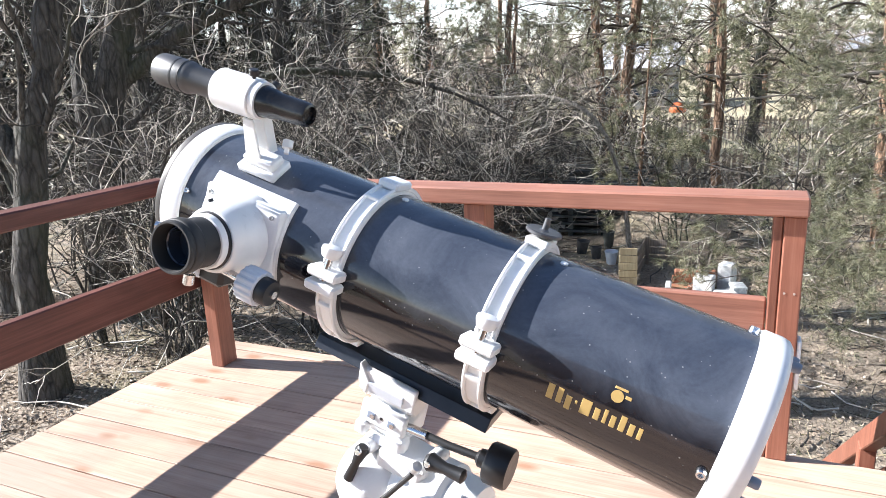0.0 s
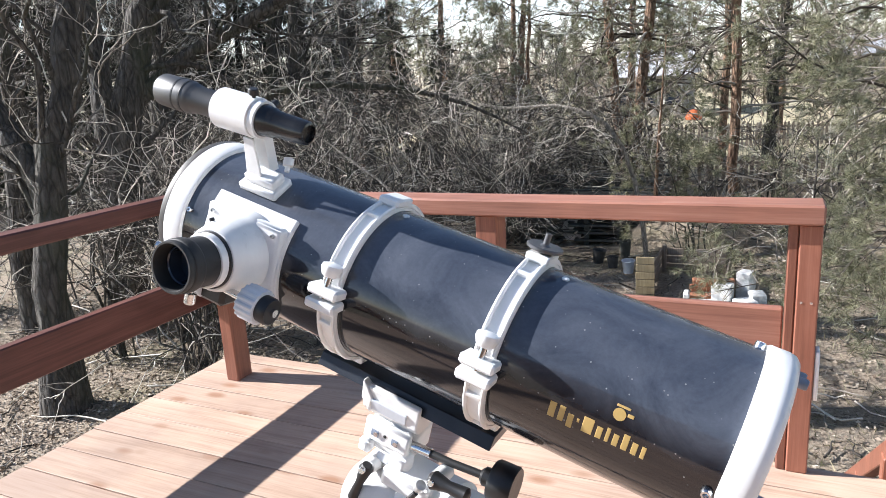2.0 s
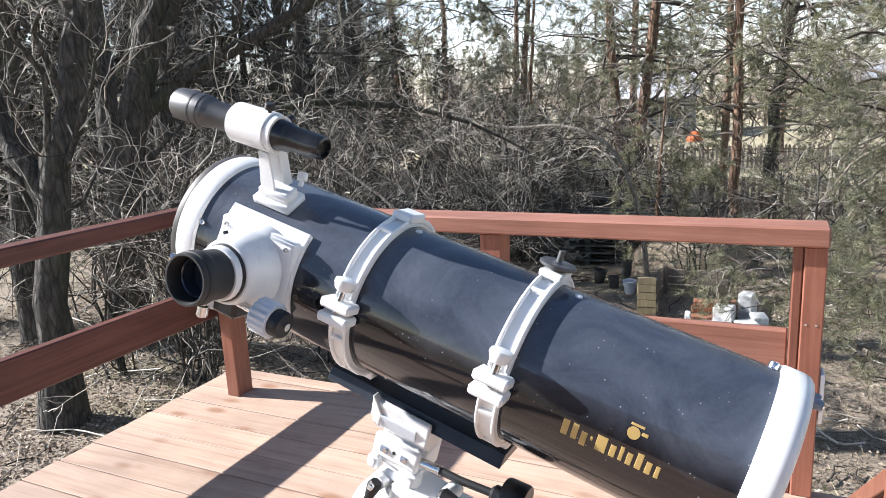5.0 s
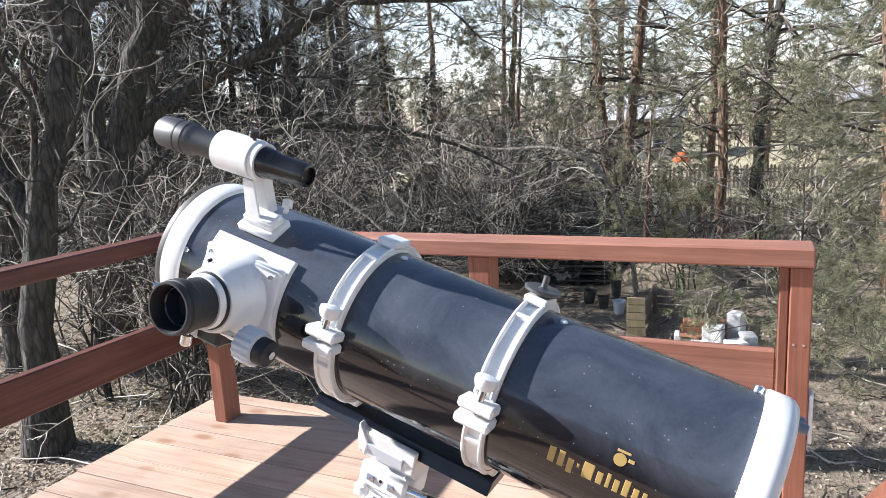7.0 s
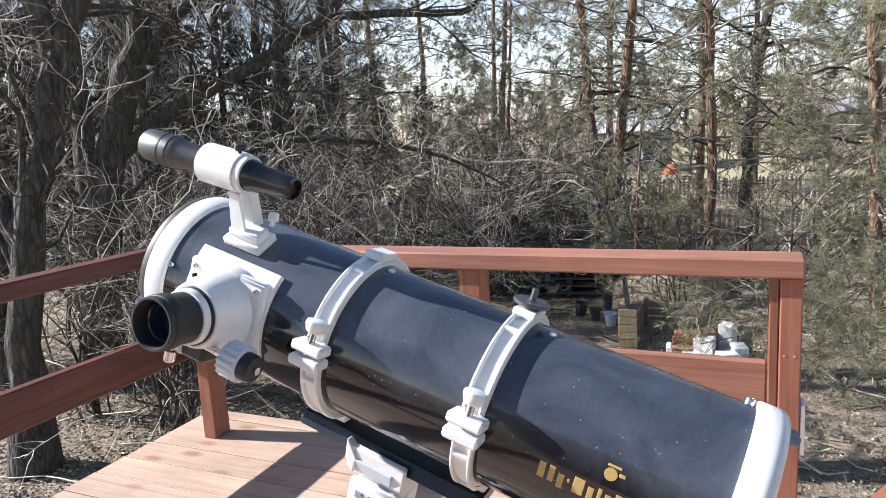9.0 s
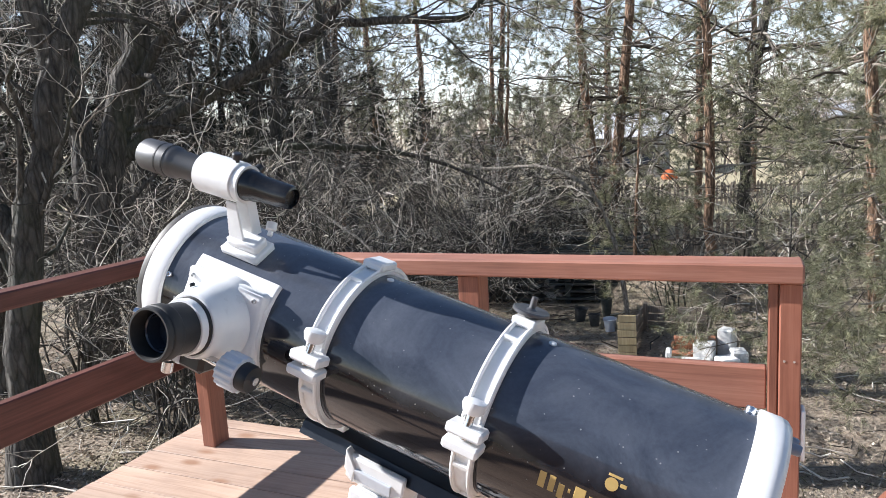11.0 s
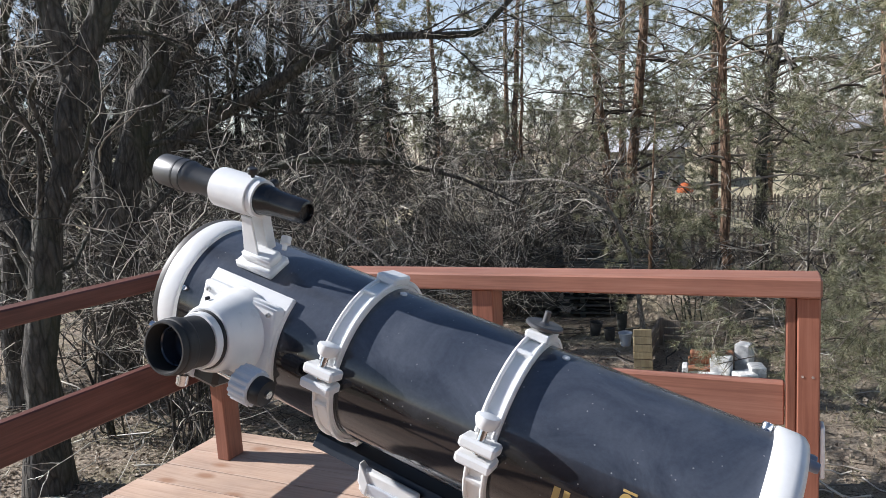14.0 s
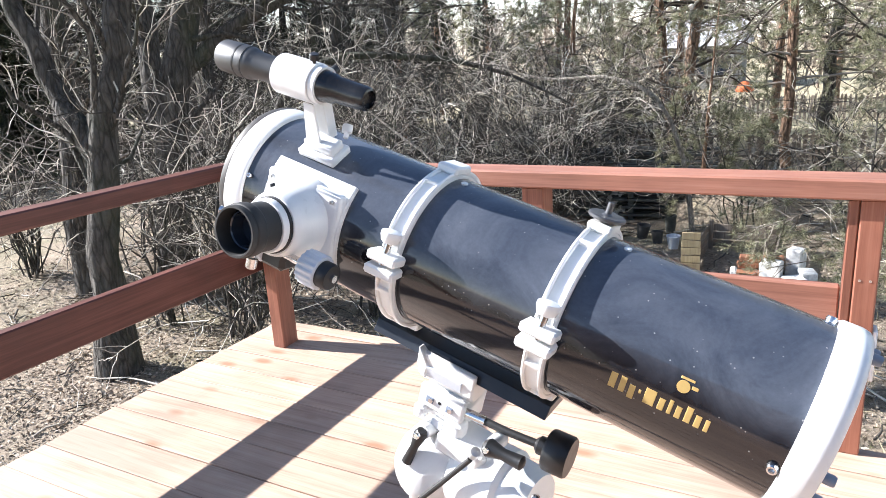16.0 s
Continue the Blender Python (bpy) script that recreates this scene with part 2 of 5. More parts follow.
M_TWIG = island_mat("bare_twigs", [(0.0, (0.022, 0.018, 0.014)), (0.48, (0.085, 0.073, 0.060)), (0.68, (0.34, 0.305, 0.26)), (0.86, (0.68, 0.64, 0.56)), (1.0, (0.75, 0.71, 0.63))])
# distance haze put into paler, flatter twig colours
M_TWIG_FAR = island_mat("hazed_far_twigs", [(0.0, (0.16, 0.125, 0.095)), (0.5, (0.31, 0.255, 0.20)), (1.0, (0.50, 0.43, 0.36))])
M_NEEDLE = island_mat("pine_needles", [(0.0, (0.045, 0.05, 0.026)), (0.45, (0.225, 0.23, 0.125)), (1.0, (0.58, 0.565, 0.40))], 0.45, 0.35)
M_LITTER = island_mat("leaf_litter", [(0.0, (0.10, 0.07, 0.05)), (0.45, (0.30, 0.24, 0.18)), (0.8, (0.44, 0.37, 0.29)), (1.0, (0.56, 0.50, 0.42))])
M_GRASS = island_mat("dry_grass", [(0.0, (0.11, 0.11, 0.045)), (0.5, (0.24, 0.21, 0.12)), (1.0, (0.42, 0.38, 0.26))])


def ground_mat():
    m, nt, b = start_mat("forest_floor", 0.95)
    v = coords(nt, (1, 1, 1), False)
    n1 = noise_tex(nt, v, 34.0, 8, 0.75)
    n2 = noise_tex(nt, v, 0.55, 5, 0.6, 0.5)
    n3 = noise_tex(nt, v, 5.0, 6, 0.65)
    col = ramp(nt, n1, [(0.30, (0.10, 0.075, 0.055)), (0.46, (0.31, 0.25, 0.185)), (0.60, (0.47, 0.40, 0.31)), (0.75, (0.62, 0.55, 0.46))])
    green = ramp(nt, n1, [(0.3, (0.10, 0.09, 0.045)), (0.7, (0.40, 0.36, 0.24))])
    col = mixc(nt, ramp(nt, n2, [(0.48, (0, 0, 0)), (0.62, (0.8, 0.8, 0.8))]), col, green)
    sep = nt.nodes.new("ShaderNodeSeparateXYZ")
    nt.links.new(v, sep.inputs[0])
    edge = calc(nt, "ADD", sep.outputs["Y"], calc(nt, "MULTIPLY", n2, 5.0))
    past = ramp(nt, calc(nt, "MULTIPLY", edge, 0.02), [(0.36, (0, 0, 0)), (0.42, (1, 1, 1))])
    meadow = ramp(nt, n1, [(0.3, (0.30, 0.26, 0.14)), (0.7, (0.62, 0.56, 0.40))])
    col = mixc(nt, past, col, meadow)
    col = mixc(nt, 0.55, col, ramp(nt, n3, [(0.35, (0.5, 0.47, 0.45)), (0.65, (1.15, 1.12, 1.1))]), "MULTIPLY")
    nt.links.new(col, b.inputs["Base Color"])
    bump(nt, b, calc(nt, "ADD", n1, n3), 0.9, 0.03)
    return m


M_GROUND = ground_mat()


# ---- mesh helpers ----
class Geo:
    """Collects vertices and faces of one mesh."""

    def __init__(self):
        self.v, self.f = [], []

    def add(self, verts, faces):
        n = len(self.v)
        self.v.extend(tuple(p) for p in verts)
        self.f.extend(tuple(i + n for i in f) for f in faces)
        return self

    def lathe(self, profile, m=None, seg=48, closed=False):
        """Turns (r, z) pairs about local z; m places the result."""
        m = m or Matrix()
        verts, faces, k = [], [], len(profile)
        for i in range(seg):
            c, s = math.cos(2 * math.pi * i / seg), math.sin(2 * math.pi * i / seg)
            verts += [m @ Vector((r * c, r * s, z)) for r, z in profile]
        for i in range(seg):
            j = (i + 1) % seg
            for a in range(k if closed else k - 1):
                b = (a + 1) % k
                faces.append((i * k + a, j * k + a, j * k + b, i * k + b))
        if not closed:
            if profile[0][0] > 1e-6:
                faces.append(tuple(reversed([i * k for i in range(seg)])))
            if profile[-1][0] > 1e-6:
                faces.append(tuple(i * k + k - 1 for i in range(seg)))
        return self.add(verts, faces)

    def box(self, size, m=None, ch=0.003):
        """A box with chamfered edges, centred on m."""
        m = m or Matrix()
        h = [s / 2 for s in size]
        ch = min(ch, min(h) * 0.45)
        verts, idx = [], {}
        for sx in (-1, 1):
            for sy in (-1, 1):
                for sz in (-1, 1):
                    for ax in range(3):
                        p = [sx * (h[0] - ch), sy * (h[1] - ch), sz * (h[2] - ch)]
                        p[ax] += (sx, sy, sz)[ax] * ch
                        idx[(sx, sy, sz, ax)] = len(verts)
                        verts.append(m @ Vector(p))
        faces = []
        sg = (-1, 1)
        for ax in range(3):
            o = [a for a in range(3) if a != ax]
            for s in sg:
                loop = []
                for u, w in ((-1, -1), (1, -1), (1, 1), (-1, 1)):
                    k = [0, 0, 0]
                    k[ax], k[o[0]], k[o[1]] = s, u, w
                    loop.append(idx[(*k, ax)])
                flip = (s > 0) == (ax == 1)
                faces.append(tuple(reversed(loop)) if flip else tuple(loop))
            for u in sg:
                for w in sg:
                    a, b = [0, 0, 0], [0, 0, 0]
                    a[o[0]] = b[o[0]] = u
                    a[o[1]] = b[o[1]] = w
                    a[ax], b[ax] = -1, 1
                    faces.append((idx[(*a, o[0])], idx[(*b, o[0])], idx[(*b, o[1])], idx[(*a, o[1])]))
        for sx in sg:
            for sy in sg:
                for sz in sg:
                    faces.append(tuple(idx[(sx, sy, sz, a)] for a in range(3)))
        return self.add(verts, faces)

    def pipe(self, pts, radii, seg=8, caps=True):
        """A tube of changing radius along a row of points."""
        pts = [Vector(p) for p in pts]
        if isinstance(radii, (int, float)):
            radii = [radii] * len(pts)
        verts, faces = [], []
        t0 = (pts[1] - pts[0]).normalized()
        ref = Vector((0, 0, 1)) if abs(t0.z) < 0.9 else Vector((1, 0, 0))
        u = t0.cross(ref).normalized()
        for i, p in enumerate(pts):
            t = (pts[min(i + 1, len(pts) - 1)] - pts[max(i - 1, 0)]).normalized()
            u = (u - t * u.dot(t)).normalized()
            w = t.cross(u)
            for k in range(seg):
                a = 2 * math.pi * k / seg
                verts.append(p + (u * math.cos(a) + w * math.sin(a)) * radii[i])
        for i in range(len(pts) - 1):
            for k in range(seg):
                l = (k + 1) % seg
                faces.append((i * seg + k, i * seg + l, (i + 1) * seg + l, (i + 1) * seg + k))
        if caps:
            faces.append(tuple(reversed(range(seg))))
            faces.append(tuple((len(pts) - 1) * seg + k for k in range(seg)))
        return self.add(verts, faces)

    def prism(self, outline, depth, m=None):
        """A flat outline (x, y) given depth along z from 0."""
        m = m or Matrix()
        n = len(outline)
        verts = [m @ Vector((x, y, 0)) for x, y in outline] + [m @ Vector((x, y, depth)) for x, y in outline]
        faces = [tuple(reversed(range(n))), tuple(range(n, 2 * n))]
        faces += [(i, (i + 1) % n, (i + 1) % n + n, i + n) for i in range(n)]
        return self.add(verts, faces)

    def mesh(self, name, mat, smooth=35, fix=True):
        me = bpy.data.meshes.new(name)
        me.from_pydata(self.v, [], self.f)
        if fix:
            bm = bmesh.new()
            bm.from_mesh(me)
            bmesh.ops.recalc_face_normals(bm, faces=bm.faces)
            bm.to_mesh(me)
            bm.free()
        me.materials.append(mat)
        if smooth:
            me.polygons.foreach_set("use_smooth", [True] * len(me.polygons))
            me.set_sharp_from_angle(angle=radians(smooth))
        me.update()
        return me


def part(name, geo, mat, parent=None, label="", smooth=35, fix=True, bevel=0.0):
    ob = new(name, geo.mesh(name, mat, smooth, fix))
    if parent is not None:
        ob.parent = parent
    if label:
        ob["label"] = label
    if bevel:
        b = ob.modifiers.new("bevel", "BEVEL")
        b.width, b.segments, b.limit_method, b.angle_limit = bevel, 2, "ANGLE", radians(40)
        b.harden_normals = False
    return ob


def thing(name, m, label, category, group="", kind=""):
    ob = new(name)
    ob.empty_display_size = 0.05
    ob.matrix_world = m
    return tagged(ob, label, category, group, kind)


def T(x, y, z):
    return Matrix.Translation((x, y, z))


def along(p, q):
    """A matrix at p whose z axis points to q, and the length."""
    p, q = Vector(p), Vector(q)
    return Matrix.Translation(p) @ (q - p).to_track_quat("Z", "Y").to_matrix().to_4x4(), (q - p).length


# ---- ground ----
GROUND_Z = -1.30


def ground_height(x, y):
    far = max(0.0, math.hypot(x, y) - 60)
    h = 0.05 * noise.noise(Vector((x * 0.7, y * 0.7, 0))) + 0.16 * noise.noise(Vector((x * 0.16, y * 0.16, 3)))
    return GROUND_Z + h * (1 if abs(x) + abs(y) > 4 else 0.5) - 0.004 * far


def build_ground():
    g = Geo()
    n = 150
    ring = [math.copysign(abs(i / (n / 2)) ** 2.6 * 900 + abs(i) * 0.12, i) for i in range(-n // 2, n // 2 + 1)]
    verts = [(x, y + 8, ground_height(x, y + 8)) for y in ring for x in ring]
    k = len(ring)
    faces = [(j * k + i, j * k + i + 1, (j + 1) * k + i + 1, (j + 1) * k + i) for j in range(k - 1) for i in range(k - 1)]
    g.add(verts, faces)
    ob = part("ground", g, M_GROUND, None, "", 180, False)
    tagged(ob, "brown forest ground covered in dry leaves and sparse grass", "ground", "", "structure")


build_ground()

# ---- deck ----
PITCH, GAP, PLANK_T = 0.1515, 0.0050, 0.028
DECK_X0, DECK_X1, DECK_Y0, EDGE_Y = -2.25, 2.2, -2.15, 2.5475
deck = thing("floor", T(0, 0, 0), "sunlit pale pine deck floor of long parallel planks with knots", "deck", "", "structure")


def plank(x0, x1, y0, y1):
    c = T((x0 + x1) / 2, (y0 + y1) / 2, -PLANK_T / 2 + random.uniform(-0.0012, 0.0012))
    ob = part("plank", Geo().box((x1 - x0, y1 - y0, PLANK_T), None, 0.0012), M_DECK, deck, "", 0, False)
    ob.matrix_world = c @ pose(0, 0, 0, random.uniform(-0.25, 0.25), 0, random.uniform(-0.05, 0.05))
    return ob


y = EDGE_Y
while y > DECK_Y0:
    plank(DECK_X0 + random.uniform(-0.006, 0.006), DECK_X1, y - PITCH + GAP, y)
    y -= PITCH
plank(DECK_X0 + 0.002, 0.275, EDGE_Y + GAP, EDGE_Y + PITCH)
plank(DECK_X0 - 0.003, 0.275, EDGE_Y + PITCH + GAP, EDGE_Y + 0.235)


def deck_frame():
    fr = thing("deck_frame", T(0, 0, 0), "brown stained timber frame and posts under the deck", "deck frame", "", "structure")
    for yy in (-2.0, -1.0, 0.0, 1.0, 2.0, 2.44):
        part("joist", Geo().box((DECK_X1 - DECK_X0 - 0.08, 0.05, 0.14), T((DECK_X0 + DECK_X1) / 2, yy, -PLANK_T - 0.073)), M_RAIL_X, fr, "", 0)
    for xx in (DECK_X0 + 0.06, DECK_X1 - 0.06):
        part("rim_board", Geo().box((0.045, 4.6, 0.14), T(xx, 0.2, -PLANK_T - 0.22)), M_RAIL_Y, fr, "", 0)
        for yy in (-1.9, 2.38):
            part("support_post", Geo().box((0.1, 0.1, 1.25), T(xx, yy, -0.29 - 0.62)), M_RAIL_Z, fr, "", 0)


deck_frame()


def railing():
    rl = thing("railing", T(0, 0, 0), "reddish-brown stained timber railing of rails and posts round the deck", "railing", "", "structure")
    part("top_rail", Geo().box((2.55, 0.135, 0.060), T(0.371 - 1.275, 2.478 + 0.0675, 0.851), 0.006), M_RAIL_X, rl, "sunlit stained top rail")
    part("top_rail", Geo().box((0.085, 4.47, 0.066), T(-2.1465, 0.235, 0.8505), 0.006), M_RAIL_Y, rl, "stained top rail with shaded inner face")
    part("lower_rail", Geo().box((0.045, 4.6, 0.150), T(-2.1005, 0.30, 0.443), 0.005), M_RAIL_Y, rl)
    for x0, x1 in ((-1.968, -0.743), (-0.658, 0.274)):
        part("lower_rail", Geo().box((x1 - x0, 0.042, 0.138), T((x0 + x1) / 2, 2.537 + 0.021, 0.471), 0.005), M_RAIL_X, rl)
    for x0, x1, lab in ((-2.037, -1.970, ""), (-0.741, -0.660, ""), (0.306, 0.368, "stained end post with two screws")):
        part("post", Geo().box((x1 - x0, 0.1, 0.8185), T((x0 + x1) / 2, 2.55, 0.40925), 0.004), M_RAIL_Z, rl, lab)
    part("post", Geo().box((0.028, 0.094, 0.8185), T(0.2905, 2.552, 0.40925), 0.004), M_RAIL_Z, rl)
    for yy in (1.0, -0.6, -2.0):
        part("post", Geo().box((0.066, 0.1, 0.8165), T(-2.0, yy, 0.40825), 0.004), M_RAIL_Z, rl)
    for xx in (0.321, 0.349):
        part("screw", Geo().lathe([(0.0045, 0), (0.004, 0.0015), (0.001, 0.0016), (0.0, 0.0008)], T(xx, 2.5, 0.577) @ pose(0, 0, 0, 90, 0, 0), 10), M_CHROME, rl, "bright screw head")
    return rl


railing()

# ---- telescope ----
AX = Vector((-0.95340, 0.05280, 0.29704)).normalized()
UP = (Vector((0, 0, 1)) - AX * AX.z).normalized()
SIDE = UP.cross(AX)
TELE = Matrix((AX, SIDE, UP)).transposed().to_4x4()
TELE.translation = (0.0300, 0.9087, 1.0029)
TX = pose(0, 0, 0, 0, 90, 0)          # lathe axis along local x
R_TUBE = 0.091


def polar(s, th, r):
    """Local point: along the tube, angle from the top towards the camera's side, radius."""
    return Vector((s, r * math.sin(radians(th)), r * math.cos(radians(th))))


def radial(s, th, r):
    """Local frame on the tube with z pointing outwards and x along the tube."""
    z = polar(0, th, 1.0)
    x = Vector((1, 0, 0))
    m = Matrix((x, z.cross(x), z)).transposed().to_4x4()
    m.translation = polar(s, th, r)
    return m


def arc_band(g, s0, s1, r0, r1, th0, th1, seg=28):
    """A curved band round the tube between two angles."""
    prof = [(s0, r0), (s1, r0), (s1, r1 - 0.0015), (s1 - 0.0015, r1), (s0 + 0.0015, r1), (s0, r1 - 0.0015)]
    k, verts, faces = len(prof), [], []
    for i in range(seg + 1):
        th = th0 + (th1 - th0) * i / seg
        verts += [polar(s, th, r) for s, r in prof]
    for i in range(seg):
        for j in range(k):
            l = (j + 1) % k
            faces.append((i * k + j, i * k + l, (i + 1) * k + l, (i + 1) * k + j))
    faces.append(tuple(range(k)))
    faces.append(tuple(seg * k + j for j in reversed(range(k))))
    return g.add(verts, faces)


def screw(parent, m, r=0.003, mat=None, name="screw"):
    part(name, Geo().lathe([(r, -0.001), (r, r * 0.6), (r * 0.8, r), (r * 0.5, r), (r * 0.45, r * 0.4), (0, r * 0.4)], m, 12), mat or M_BLACKPL, parent)


def tube_ring(tele, s, knob):
    ring = part("tube_ring", arc_band(Geo(), s - 0.0112, s + 0.0112, 0.0915, 0.0962, 86, 440, 64), M_WHITE, tele, "white cast tube ring")
    rim = Geo()
    for e in (-0.0095, 0.0095):
        arc_band(rim, s + e - 0.0020, s + e + 0.0020, 0.0958, 0.1008, 91, 435, 64)
    for th in (20, 0, -30, 105, 150):
        rim.box((0.018, 0.006, 0.006), radial(s, th, 0.0975), 0.001)
    part("rib", rim, M_WHITE, ring)
    top = Geo().box((0.027, 0.036, 0.010), radial(s, -6, 0.1010), 0.003)
    part("pad", top, M_WHITE, ring)
    part("pad", Geo().box((0.026, 0.030, 0.012), radial(s, 176, 0.1015), 0.002), M_WHITE, ring)
    for th in (80, 88.5):
        part("lug", Geo().box((0.038, 0.0115, 0.024), radial(s, th, 0.1035), 0.0025), M_WHITE, ring)
    p, q = polar(s, 68, 0.1075), polar(s, 84, 0.1085)
    m, n = along(q, p)
    part("bolt", Geo().lathe([(0.0045, 0), (0.0045, n)], m, 16), M_CHROME, ring, "steel clamping bolt")
    part("thumb_nut", Geo().lathe([(0.007, 0), (0.0095, 0.002), (0.0120, 0.009), (0.0115, 0.013), (0.007, 0.0145), (0, 0.0145)], along(polar(s, 71, 0.1070), polar(s, 61, 0.1105))[0], 20), M_WHITE, ring)
    part("hinge", Geo().lathe([(0.006, 0), (0.006, 0.034)], T(s - 0.017, 0, 0) @ Matrix.Translation(polar(0, -92, 0.103)) @ TX, 14), M_WHITE, ring)
    if knob:
        kn = part("camera_knob", Geo().lathe([(0.0, 0.0), (0.007, 0.0), (0.008, 0.0025), (0.0185, 0.003), (0.0200, 0.004), (0.0200, 0.0066), (0.0185, 0.0076), (0.006, 0.0070), (0.0036, 0.009), (0.0034, 0.021), (0, 0.0215)], radial(s, -6, 0.1060), 40), M_DARKSTEEL, ring, "knurled grey camera knob with threaded stud")
    return ring


def build_telescope():
    tele = thing("telescope", TELE, "gloss black reflector telescope with white rings and focuser", "telescope")
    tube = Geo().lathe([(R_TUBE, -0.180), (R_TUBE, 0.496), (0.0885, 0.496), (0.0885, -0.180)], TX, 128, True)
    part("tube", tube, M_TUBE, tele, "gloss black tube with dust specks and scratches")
    part("tube_lining", Geo().lathe([(0.0884, -0.178), (0.0884, 0.490), (0.0878, 0.490), (0.0878, -0.178)], TX, 96, True), M_INNER, tele)
    # front ring and rim
    part("front_ring", Geo().lathe([(0.0918, 0.4735), (0.0945, 0.4750), (0.0955, 0.478), (0.0955, 0.499), (0.0945, 0.502), (0.0880, 0.502), (0.0880, 0.4735)], TX, 128, True), M_WHITE, tele, "white painted front ring")
    part("rim", Geo().lathe([(0.0948, 0.502), (0.0950, 0.508), (0.0935, 0.511), (0.0885, 0.511), (0.0880, 0.502)], TX, 128, True), M_RIM, tele, "dull dark rim of the open end")
    # rear cell
    cell = part("rear_cell", Geo().lathe([(0.0905, -0.176), (0.0955, -0.1765), (0.0970, -0.179), (0.0970, -0.196), (0.0955, -0.2025), (0.0915, -0.2065), (0.0850, -0.208), (0.0850, -0.199), (0.0, -0.199)], TX, 128), M_WHITE, tele, "white painted rear mirror cell")
    for th, dth in ((95, 0), (118, 8), (215, 0), (238, 8), (335, 0), (358, 8)):
        part("collimation_knob", Geo().lathe([(0.0048, 0), (0.0054, 0.002), (0.0054, 0.016), (0.0046, 0.018), (0, 0.018)], Matrix.Translation(polar(-0.200, th, 0.078)) @ pose(0, 0, 0, 0, -90, 0), 16), M_BLUEGREY, cell, "blue-grey adjusting knob")
    for th in (-18, 98, 218):
        screw(tele, radial(-0.170, th, R_TUBE), 0.0055, M_CHROME)
    for th in (-12, 70, 100):
        screw(tele, radial(0.468, th, R_TUBE), 0.0035, M_CHROME)
    for s in (0.2455, 0.0585):
        tube_ring(tele, s, s < 0.1)
    # small white tabs and paint chips beside the rings
    for s, th in ((0.024, 2.0), (0.222, 1.0)):
        part("tab", Geo().lathe([(0.0042, -0.001), (0.0042, 0.0012), (0.003, 0.002), (0, 0.002)], radial(s, th, R_TUBE), 12), M_WHITE, tele)
    # dovetail bar
    bar = part("dovetail_bar", Geo().prism([(-0.030, -0.1275), (0.030, -0.1275), (0.022, -0.1120), (-0.022, -0.1120)], 0.245, T(0.045, 0, 0) @ Matrix(((0, 0, 1, 0), (1, 0, 0, 0), (0, 1, 0, 0), (0, 0, 0, 1)))), M_DOVETAIL, tele, "dark dovetail bar under the rings", bevel=0.001)
    for s in (0.060, 0.246):
        part("bar_bolt", Geo().lathe([(0.006, 0), (0.006, 0.012)], radial(s, 180, 0.107), 12), M_DOVETAIL, bar)
    focuser(tele)
    finder(tele)
    emblem(tele)
    return tele


